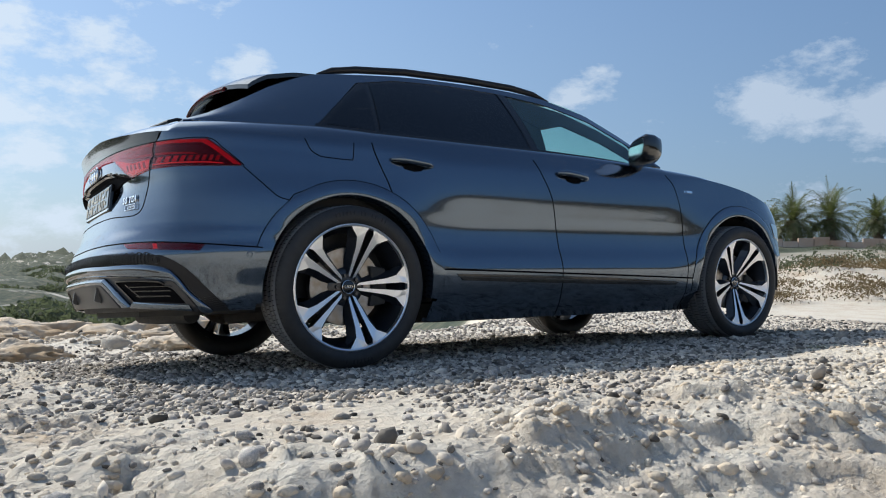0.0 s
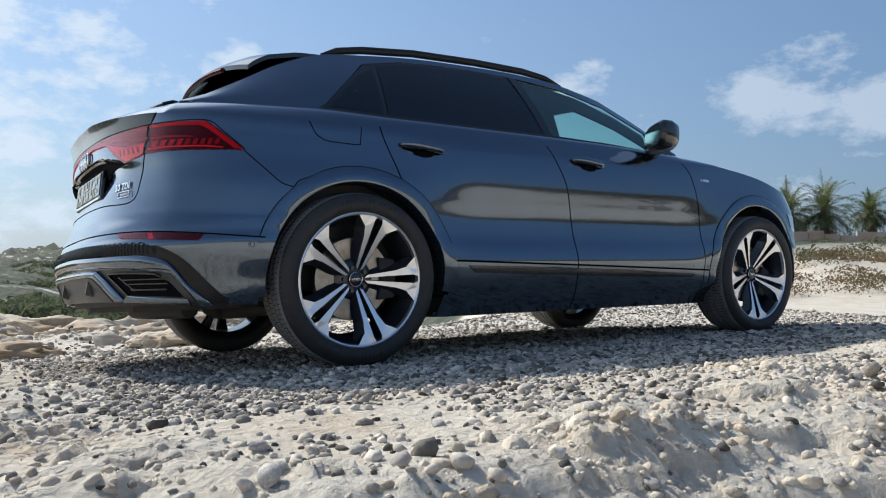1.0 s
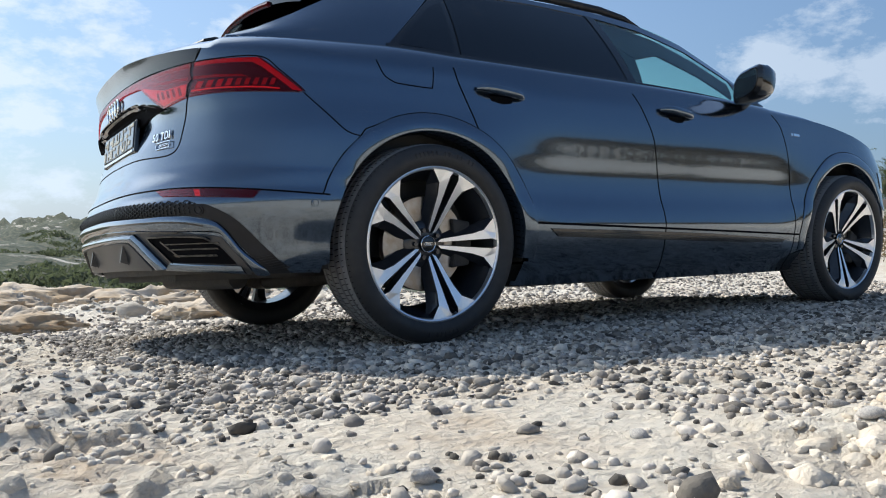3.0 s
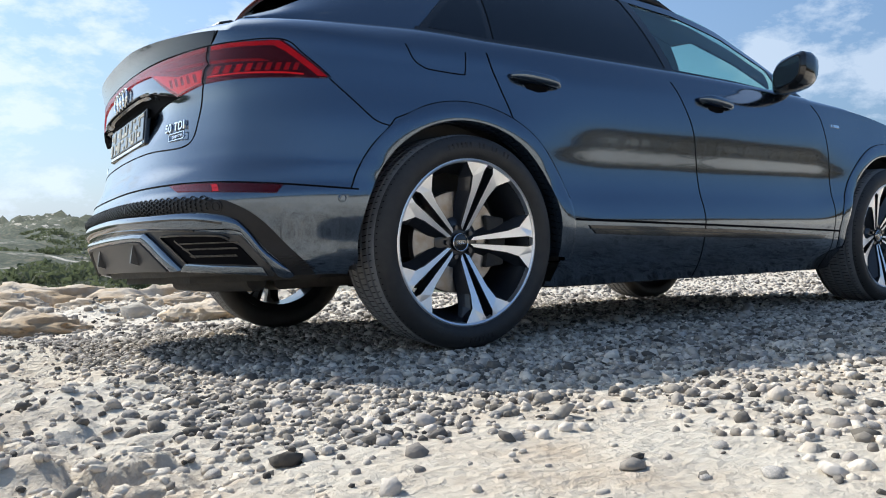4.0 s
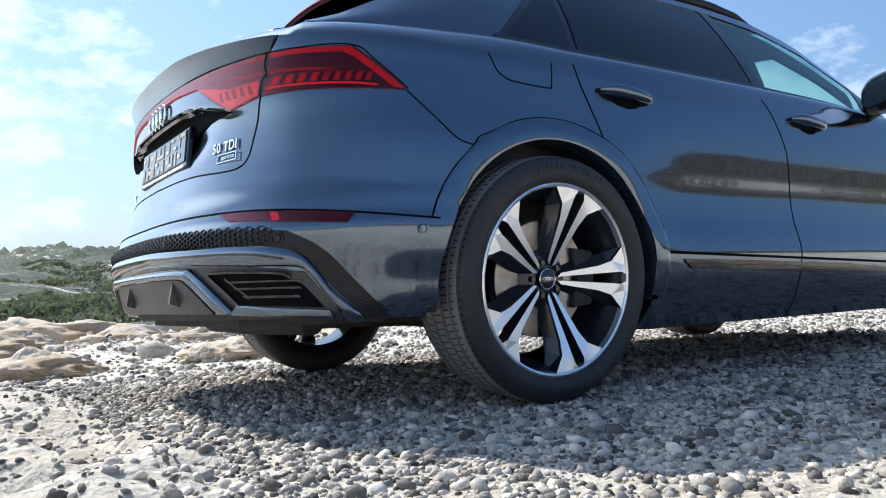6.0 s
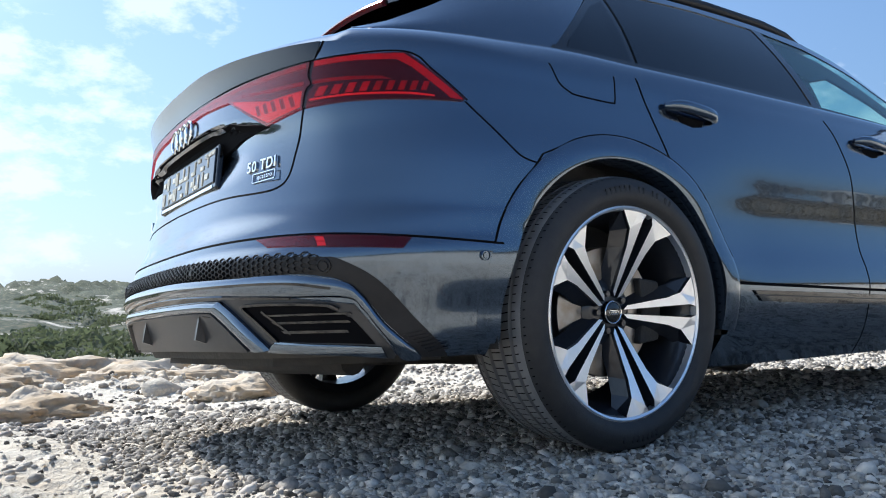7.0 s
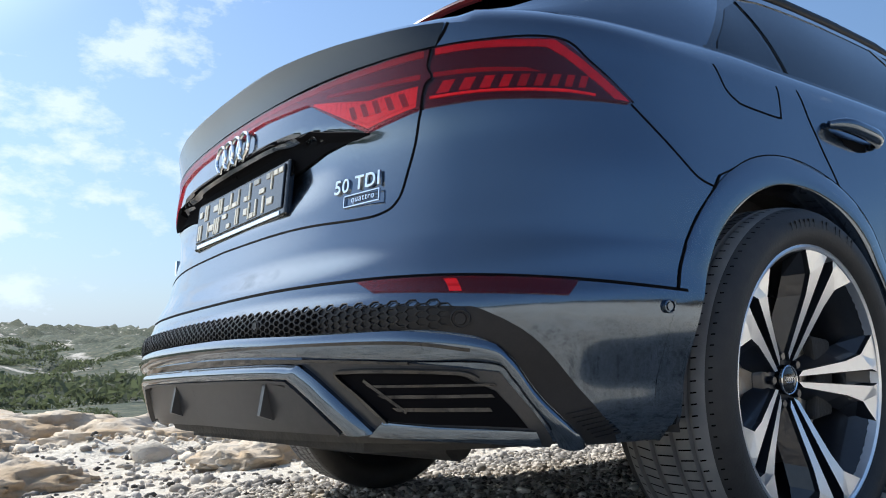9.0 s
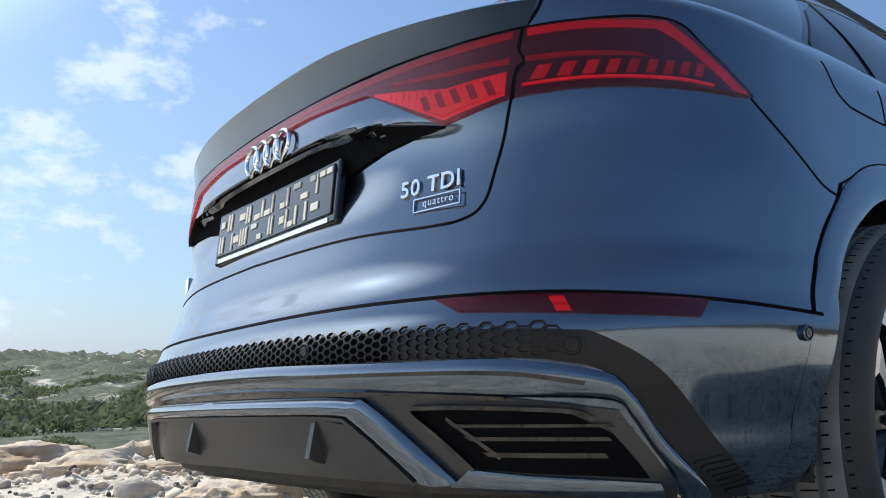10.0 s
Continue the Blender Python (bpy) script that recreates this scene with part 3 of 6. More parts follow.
def build_tail(car):
    lamp_low = [("y", 0.0, 1.034), ("y", 0.22, 1.032), ("y", 0.404, 1.019), ("y", 0.576, 0.916), ("y", 0.685, 0.940), ("x", -0.80, 0.943), ("x", -0.66, 0.941), ("x", -0.532, 0.943)]
    lamp_top = [("y", 0.0, 1.060), ("y", 0.22, 1.057), ("y", 0.404, 1.053), ("y", 0.576, 1.055), ("y", 0.690, 1.060), ("x", -0.79, 1.062), ("x", -0.660, 1.064), ("x", -0.524, 0.949)]
    for s in (-1, 1):
        lamp = strip("rear_lamp", lamp_low, lamp_top, car, M_LENS, s, 0.006, 0.005, cols=12, rows=9, label="red wraparound rear light lens")
        strip("lamp_bowl", lamp_low, lamp_top, lamp, M_DEEPRED, s, -0.010, 0.004, cols=8, rows=5, label="dark red lamp bowl")
        # light guides inside the lens
        strip("light_guide", [("y", 0.0, 1.047), ("y", 0.22, 1.045), ("y", 0.404, 1.040), ("y", 0.576, 1.041), ("y", 0.68, 1.046)], [("y", 0.0, 1.059), ("y", 0.22, 1.056), ("y", 0.404, 1.052), ("y", 0.576, 1.054), ("y", 0.68, 1.059)], lamp, M_RED, s, 0.002, 0.004, rows=3, label="red light guide")
        strip("light_guide", [("y", 0.70, 1.047), ("x", -0.79, 1.049), ("x", -0.685, 1.048), ("x", -0.655, 1.030), ("x", -0.562, 0.950)], [("y", 0.70, 1.060), ("x", -0.79, 1.062), ("x", -0.668, 1.063), ("x", -0.625, 1.030), ("x", -0.530, 0.948)], lamp, M_BRIGHTRED, s, 0.002, 0.004, rows=3, label="bright red light guide")
        strip("light_guide", [("y", 0.70, 0.957), ("x", -0.79, 0.958), ("x", -0.66, 0.955), ("x", -0.605, 0.951)], [("y", 0.70, 0.9615), ("x", -0.79, 0.962), ("x", -0.66, 0.959), ("x", -0.605, 0.954)], lamp, M_GLINT, s, 0.004, 0.004, rows=2, label="thin bright red light guide")
        strip("turn_lens", [("y", 0.418, 1.014), ("y", 0.576, 0.926), ("y", 0.676, 0.946)], [("y", 0.418, 1.018), ("y", 0.576, 0.982), ("y", 0.676, 0.988)], lamp, M_GLINT, s, 0.001, 0.004, cols=16, rows=5, label="bright pinkish red turn lens")
        strip("lamp_shelf", [("y", 0.46, 1.019), ("y", 0.576, 1.004), ("y", 0.678, 1.001)], [("y", 0.46, 1.026), ("y", 0.576, 1.014), ("y", 0.678, 1.012)], lamp, M_RED, s, 0.001, 0.004, rows=2, label="red inner shelf")
        strip("lamp_shelf", [("y", 0.70, 1.001), ("x", -0.79, 1.000), ("x", -0.70, 0.996)], [("y", 0.70, 1.011), ("x", -0.79, 1.009), ("x", -0.72, 1.004)], lamp, M_RED, s, 0.001, 0.004, rows=2, label="red inner shelf")
        for i in range(9):
            x = -0.845 + i * 0.026
            strip("lamp_segment", [("x", x, 0.966), ("x", x + 0.014, 0.966)], [("x", x + 0.010, 0.990), ("x", x + 0.024, 0.990)], lamp, M_BRIGHTRED if i < 4 else M_RED, s, 0.0025, 0.004, cols=2, rows=2, label="small red lamp segment")
        for i in range(5):
            y = 0.54 + i * 0.028
            strip("lamp_segment", [("y", y, 0.950), ("y", y + 0.012, 0.951)], [("y", y - 0.012, 0.978), ("y", y, 0.979)], lamp, M_RED, s, 0.002, 0.004, cols=2, rows=2, label="small red lamp segment")
        line_on_skin("lamp_seam", [("y", 0.687, 0.940), ("y", 0.690, 0.985), ("y", 0.700, 1.000), ("y", 0.690, 1.025), ("y", 0.694, 1.060)], lamp, M_GAP, s, 0.004, 0.0068, cols=4)
        # lid spoiler above the lamps
        strip("lid_spoiler", [("y", 0.0, 1.065), ("y", 0.3, 1.060), ("y", 0.576, 1.060), ("y", 0.700, 1.065)], [("y", 0.0, 1.139), ("y", 0.3, 1.134), ("y", 0.576, 1.116), ("y", 0.712, 1.110)], car, M_BLACK, s, 0.003, 0.006, rows=7, label="gloss black lid spoiler")
        line_on_skin("lid_edge", [("y", 0.0, 1.063), ("y", 0.3, 1.058), ("y", 0.576, 1.058), ("y", 0.69, 1.063), ("x", -0.79, 1.066), ("x", -0.66, 1.068), ("x", -0.60, 1.022), ("x", -0.518, 0.948)], car, M_GAP, s, 0.004, 0.001)
        # reflector
        refl = strip("reflector", [("y", 0.660, 0.588), ("y", 0.75, 0.581), ("x", -0.85, 0.574), ("x", -0.714, 0.563)], [("y", 0.618, 0.611), ("y", 0.72, 0.610), ("x", -0.84, 0.604), ("x", -0.690, 0.590)], car, M_LENS, s, 0.004, 0.004, rows=4, label="dark red bumper reflector")
        strip("reflector_back", [("y", 0.663, 0.589), ("y", 0.75, 0.582), ("x", -0.85, 0.575), ("x", -0.716, 0.564)], [("y", 0.622, 0.610), ("y", 0.72, 0.609), ("x", -0.84, 0.603), ("x", -0.692, 0.589)], refl, M_BRIGHTRED, s, -0.002, 0.003, rows=3, label="red reflector back")
        # the reflector's brighter middle, a glint put in as a lighter red strip
        for x, w, m in ((-0.872, 0.014, M_GLINT),):
            strip("reflector_prism", [("x", x, 0.583 - 0.06 * (x + 0.93)), ("x", x + w, 0.583 - 0.06 * (x + w + 0.93))], [("x", x, 0.604), ("x", x + w, 0.603)], refl, m, s, 0.0, 0.003, cols=4, rows=3, label="bright red strip painted as a glint")
        # black diagonal trim, painted blade, exhaust panel
        strip("corner_trim", [("y", 0.56, 0.519), ("y", 0.736, 0.515), ("x", -0.868, 0.506), ("x", -0.83, 0.493), ("x", -0.792, 0.464), ("x", -0.726, 0.381), ("x", -0.636, 0.302)], [("y", 0.56, 0.563), ("y", 0.743, 0.556), ("x", -0.868, 0.551), ("x", -0.838, 0.543), ("x", -0.761, 0.490), ("x", -0.664, 0.390), ("x", -0.575, 0.302)], car, M_SATIN, s, 0.002, 0.01, rows=4, label="black grained plastic corner trim", soft=True)
        for i in range(7):
            u = i / 7
            x, z = -0.700 + 0.075 * u, 0.356 - 0.05 * u
            line_on_skin("trim_rib", [("x", x + 0.006, z + 0.002), ("x", x + 0.052, z + 0.010)], car, M_SATIN, s, 0.0035, 0.005, cols=3)
        blade_low = [("y", 0.0, 0.487), ("y", 0.26, 0.485), ("y", 0.553, 0.473), ("y", 0.725, 0.461), ("x", -0.815, 0.452), ("x", -0.782, 0.424), ("x", -0.747, 0.375), ("x", -0.689, 0.306)]
        blade_top = [("y", 0.0, 0.530), ("y", 0.26, 0.528), ("y", 0.564, 0.518), ("y", 0.736, 0.514), ("x", -0.83, 0.492), ("x", -0.790, 0.461), ("x", -0.728, 0.381), ("x", -0.640, 0.304)]
        strip("bumper_blade", blade_low, blade_top, car, M_PAINT, s, 0.008, 0.03, rows=9, label="painted bumper blade", bulge=0.010, soft=True)
        line_on_skin("blade_groove", [("y", 0.0, 0.508), ("y", 0.3, 0.507), ("y", 0.56, 0.502), ("y", 0.734, 0.495), ("x", -0.845, 0.479)], car, M_BLACK, s, 0.006, 0.0195)
        # the shadow line below the blade, put in as a gloss black strip
        strip("blade_shadow", [("y", 0.0, 0.474), ("y", 0.26, 0.473), ("y", 0.553, 0.468), ("y", 0.725, 0.456)], [("y", 0.0, 0.488), ("y", 0.26, 0.486), ("y", 0.553, 0.474), ("y", 0.725, 0.462)], car, M_BLACK, s, 0.008, 0.01, rows=3, label="black strip painted as the shadow line under the blade")
        strip("exhaust_panel", [("y", 0.0, 0.335), ("y", 0.40, 0.333), ("y", 0.70, 0.326), ("x", -0.80, 0.318), ("x", -0.70, 0.303)], [("y", 0.0, 0.480), ("y", 0.40, 0.478), ("y", 0.70, 0.462), ("x", -0.80, 0.436), ("x", -0.70, 0.312)], car, M_DARKTRIM, s, 0.004, 0.01, rows=6, label="dark grey satin lower bumper panel")
        ex = strip("exhaust_opening", [("y", 0.672, 0.356), ("y", 0.74, 0.350), ("x", -0.81, 0.346), ("x", -0.748, 0.340)], [("y", 0.588, 0.444), ("y", 0.69, 0.444), ("x", -0.855, 0.438), ("x", -0.800, 0.404)], car, M_GAP, s, 0.0065, 0.01, rows=5, label="black exhaust surround")
        for za, zb2, ya in ((0.374, 0.381, 0.690), (0.398, 0.404, 0.668), (0.418, 0.423, 0.650)):
            strip("exhaust_rib", [("y", ya, za), ("x", -0.80, za - 0.004)], [("y", ya - 0.008, zb2), ("x", -0.805, zb2 - 0.004)], ex, M_BLACK, s, 0.0085, 0.004, rows=2)
        line_on_skin("exhaust_rib", [("y", 0.640, 0.432), ("y", 0.705, 0.372)], ex, M_BLACK, s, 0.006, 0.009, cols=6)
        line_on_skin("exhaust_rim", [("y", 0.668, 0.357), ("y", 0.625, 0.405), ("y", 0.588, 0.445), ("y", 0.62, 0.450), ("y", 0.70, 0.448), ("x", -0.850, 0.440), ("x", -0.825, 0.428)], ex, M_BLACK, s, 0.006, 0.016, cols=8)
        strip("exhaust_sill", [("y", 0.625, 0.330), ("y", 0.70, 0.325), ("x", -0.80, 0.318), ("x", -0.715, 0.308)], [("y", 0.660, 0.356), ("y", 0.74, 0.347), ("x", -0.80, 0.341), ("x", -0.735, 0.334)], ex, M_PAINT, s, 0.010, 0.014, rows=5, label="painted lower bumper edge", bulge=0.005)
        # diffuser half
        strip("diffuser_frame", [("y", 0.0, 0.440), ("y", 0.30, 0.440), ("y", 0.44, 0.437), ("y", 0.475, 0.424), ("y", 0.575, 0.338)], [("y", 0.0, 0.472), ("y", 0.30, 0.471), ("y", 0.47, 0.467), ("y", 0.524, 0.451), ("y", 0.640, 0.338)], car, M_PAINT, s, 0.014, 0.03, rows=7, label="grey painted diffuser frame", bulge=0.012, soft=True)
        line_on_skin("diffuser_edge", [("y", 0.0, 0.4405), ("y", 0.30, 0.4405), ("y", 0.44, 0.437), ("y", 0.475, 0.424), ("y", 0.573, 0.338)], car, M_DARKTRIM, s, 0.007, 0.0225)
        # plate-lamp housing as a black sheet, the ledge's shade put into its colour
        strip("ledge_cover", [("y", 0.0, 0.885), ("y", 0.25, 0.890), ("y", 0.42, 0.912), ("y", 0.575, 0.913)], [("y", 0.0, 0.974), ("y", 0.25, 0.973), ("y", 0.42, 0.957), ("y", 0.575, 0.917)], car, M_GAP, s, 0.006, 0.006, cols=24, rows=11, label="black plate-lamp housing, darkened for the shade under the ledge")
        strip("diffuser_panel", [("y", 0.0, 0.352), ("y", 0.35, 0.349), ("y", 0.56, 0.342)], [("y", 0.0, 0.437), ("y", 0.35, 0.437), ("y", 0.475, 0.422)], car, M_DARKTRIM, s, 0.010, 0.01, rows=5, label="dark grey satin diffuser panel")
        for y in ((0.375,) if s < 0 else (0.13,)):
            pt, pb = shell(q_of("y", y, 0.43), 0.43)[0], shell(q_of("y", y, 0.355), 0.355)[0]
            v, f = prism([(pt - 0.010, 0.432), (pb - 0.040, 0.366), (pb - 0.006, 0.354), (pt, 0.40)], s * y - 0.007, s * y + 0.007)
            child(mesh_object("diffuser_fin", v, f, M_DARKTRIM, smooth=False), car)
        strip("lower_valance", [("y", 0.0, 0.298), ("y", 0.45, 0.296), ("y", 0.75, 0.290), ("x", -0.62, 0.28)], [("y", 0.0, 0.345), ("y", 0.45, 0.342), ("y", 0.75, 0.318), ("x", -0.62, 0.302)], car, M_UNDER, s, -0.03, 0.03, rows=4, label="black lower valance")
        # shut lines
        line_on_skin("bumper_gap", [("y", 0.0, 0.618), ("y", 0.35, 0.618), ("y", 0.55, 0.616), ("y", 0.70, 0.613), ("x", -0.84, 0.607), ("x", -0.69, 0.593), ("x", -0.57, 0.583), ("x", -0.455, 0.575)], car, M_GAP, s, 0.006)
        line_on_skin("gate_gap", [("y", 0.0, 0.762), ("y", 0.35, 0.756), ("y", 0.55, 0.744), ("y", 0.62, 0.747), ("y", 0.650, 0.770), ("y", 0.664, 0.834), ("y", 0.686, 0.940)], car, M_GAP, s, 0.005)
        line_on_skin("gate_gap", [("y", 0.695, 1.062), ("y", 0.71, 1.085), ("y", 0.718, 1.110)], car, M_GAP, s, 0.006)
        line_on_skin("quarter_gap", [("x", -0.525, 0.944), ("x", -0.46, 0.884), ("x", -0.392, 0.822), ("x", -0.36, 0.804), ("x", -0.325, 0.796)], car, M_GAP, s, 0.0045)
        # parking sensors
        for kind, val, z, r in (("x", -0.513, 0.544, 0.013), ("y", 0.373, 0.547, 0.015), ("x", -0.864, 0.530, 0.018)):
            P, N = skin(np.array(q_of(kind, val, z)), np.array(z), 0.004)
            P, N = side_of(P, s), side_of(N, s)
            v, f = lathe([(0, 0.003), (r * 0.55, 0.003), (r * 0.62, 0.0), (r * 0.8, 0.0), (r * 0.85, 0.003), (r, 0.002), (r, -0.01)], 24)
            o = child(mesh_object("parking_sensor", v, f, M_PAINT if val == -0.513 else M_SATIN), car, "round parking sensor")
            o.matrix_basis = Matrix.Translation(Vector(P)) @ Vector(N).to_track_quat("Y", "Z").to_matrix().to_4x4()
    # honeycomb grille between the corner trims
    bv, bf = [], []
    backing = strip("bumper_grille", [("y", 0.0, 0.530), ("y", 0.30, 0.527), ("y", 0.56, 0.519)], [("y", 0.0, 0.576), ("y", 0.30, 0.572), ("y", 0.56, 0.563)], car, M_GAP, -1, 0.001, 0.01, label="black honeycomb bumper grille")
    strip("grille_backing", [("y", 0.0, 0.530), ("y", 0.30, 0.527), ("y", 0.56, 0.519)], [("y", 0.0, 0.576), ("y", 0.30, 0.572), ("y", 0.56, 0.563)], backing, M_GAP, 1, 0.001, 0.01)
    for r in range(7):
        for c in range(-26, 27):
            y = c * 0.031 + (r % 2) * 0.0155
            z = 0.5325 + r * 0.0063 - 0.020 * y * y
            if abs(y) > 0.80:
                continue
            ring = []
            for k2 in range(6):
                ang = math.pi / 3 * k2
                ring.append((y + 0.0106 * math.cos(ang), z + 0.0070 * math.sin(ang)))
            base = len(bv)
            for sc, off in ((1.0, 0.0065), (0.80, 0.0065), (0.78, 0.001)):
                for py, pz in ring:
                    yy, zz = y + (py - y) * sc, z + (pz - z) * sc
                    P, N = skin(np.array(q_of("y", abs(yy), zz)), np.array(zz), off)
                    bv.append((P[0], math.copysign(P[1], yy), P[2]))
            for k2 in range(6):
                j = (k2 + 1) % 6
                bf += [(base + k2, base + j, base + 6 + j, base + 6 + k2), (base + 6 + k2, base + 6 + j, base + 12 + j, base + 12 + k2)]
    child(tagged(mesh_object("honeycomb", bv, bf, M_SATIN, smooth=False), kind="stuff"), backing, "black honeycomb lattice")
    # plate, badges, emblem
    px = float(shell(q_of("y", 0.0, 0.86), 0.86)[0])
    plate = new("number_plate")
    plate.parent = car
    plate.matrix_basis = pose(px - 0.020, -0.040, 0.864, -4.46, 6, 2.6)
    v, f = prism([(-0.275, -0.066), (0.275, -0.066), (0.275, 0.066), (-0.275, 0.066)], 0.0, 0.018, 0)
    bevel(child(mesh_object("plate_holder", v, f, M_BLACK, smooth=False), plate, "black plate holder"), 0.005)
    v, f = prism([(-0.262, -0.048), (0.262, -0.048), (0.262, 0.057), (-0.262, 0.057)], -0.004, 0.001, 0)
    bevel(child(mesh_object("plate_face", v, f, M_BLACK, smooth=False), plate, "black plate face with pale bars"), 0.002)
    rnd = random.Random(5)
    for row, (z0, z1) in enumerate(((0.008, 0.050), (-0.042, 0.0))):
        y = 0.245
        while y > -0.24:
            w = rnd.choice((0.006, 0.008, 0.02, 0.028))
            if rnd.random() < 0.8:
                zz0, zz1 = (z0, z1) if w < 0.01 else rnd.choice(((z0, z0 + 0.012), (z1 - 0.012, z1), (z0 + 0.014, z1 - 0.012)))
                v, f = prism([(y - w, zz0), (y, zz0), (y, zz1), (y - w, zz1)], -0.0065, -0.003, 0)
                child(mesh_object("plate_bar", v, f, M_WHITE, smooth=False), plate, "pale bar")
            y -= w + 0.006
    v, f = prism([(-0.25, -0.0625), (0.25, -0.0625), (0.25, -0.053), (-0.25, -0.053)], -0.002, 0.002, 0)
    child(mesh_object("plate_bar", v, f, M_SILVER, smooth=False), plate, "pale bar")
    emblem = new("ring_emblem")
    emblem.parent = car
    for i in range(4):
        yc = (i - 1.5) * 0.046 - 0.055
        pts = []
        for k2 in range(32):
            a = 2 * math.pi * k2 / 32
            y, z = yc + 0.030 * math.cos(a), 1.004 + 0.030 * math.sin(a)
            P, _ = skin(np.array(q_of("y", abs(y), z)), np.array(z), 0.010)
            pts.append((P[0], y, P[2]))
        v, f = tube(pts, 0.0048, 8, closed=True)
        child(mesh_object("ring", v, f, M_CHROME), emblem, "chrome ring")
    badge = new("engine_badge")
    badge.parent = car
    cu = bpy.data.curves.new("badge_text", "FONT")
    cu.body, cu.size, cu.extrude, cu.bevel_depth, cu.align_x = "50 TDI", 0.042, 0.002, 0.0008, "CENTER"
    cu.space_character = 1.1
    tx = new("lettering", cu)
    cu.materials.append(M_CHROME)
    P, N = skin(np.array(q_of("y", 0.55, 0.806)), np.array(0.806), 0.003)
    P, N = side_of(P, -1), side_of(N, -1)
    n = Vector(N)
    right = Vector((0, 0, 1)).cross(n).normalized()
    up = n.cross(right)
    R = Matrix((right, up, n)).transposed().to_4x4() @ Matrix.Rotation(radians(4.46), 4, "Z")
    tx.matrix_basis = Matrix.Translation(Vector(P)) @ R
    child(tx, badge, "chrome raised lettering")
    cu = bpy.data.curves.new("badge_script", "FONT")
    cu.body, cu.size, cu.extrude, cu.align_x, cu.space_character = "quattro", 0.019, 0.0018, "CENTER", 1.15
    cu.materials.append(M_CHROME)
    tx2 = new("lettering", cu)
    tx2.matrix_basis = Matrix.Translation(Vector(P)) @ R @ Matrix.Translation((0.018, -0.0265, 0))
    child(tx2, badge, "small chrome script")
    for y0, y1, z0, z1 in ((-0.034, 0.066, -0.0105, -0.0085), (-0.034, 0.066, -0.0340, -0.0320), (-0.034, -0.032, -0.0340, -0.0085), (0.064, 0.066, -0.0340, -0.0085)):
        v, f = prism([(y0, z0), (y1, z0), (y1, z1), (y0, z1)], -0.001, 0.003, 2)
        o = child(mesh_object("badge_bar", v, f, M_CHROME, smooth=False), badge, "chrome bar")
        o.matrix_basis = Matrix.Translation(Vector(P)) @ R
    model = new("model_badge")
    model.parent = car
    for y0, z0 in ((0.545, 0.80), (0.575, 0.80), (0.61, 0.80), (0.59, 0.80)):
        P, _ = skin(np.array(q_of("y", y0, z0)), np.array(z0), 0.003)
        v, f = prism([(y0 - 0.006, z0 - 0.018), (y0 + 0.006, z0 - 0.018), (y0 + 0.006, z0 + 0.018), (y0 - 0.006, z0 + 0.018)], P[0] - 0.003, P[0] + 0.004, 0)
        child(mesh_object("badge_bar", v, f, M_CHROME, smooth=False), model, "chrome bar")


def step_ramp(v, a, b):
    t = np.clip((v - a) / (b - a), 0, 1)
    return t * t * (3 - 2 * t)


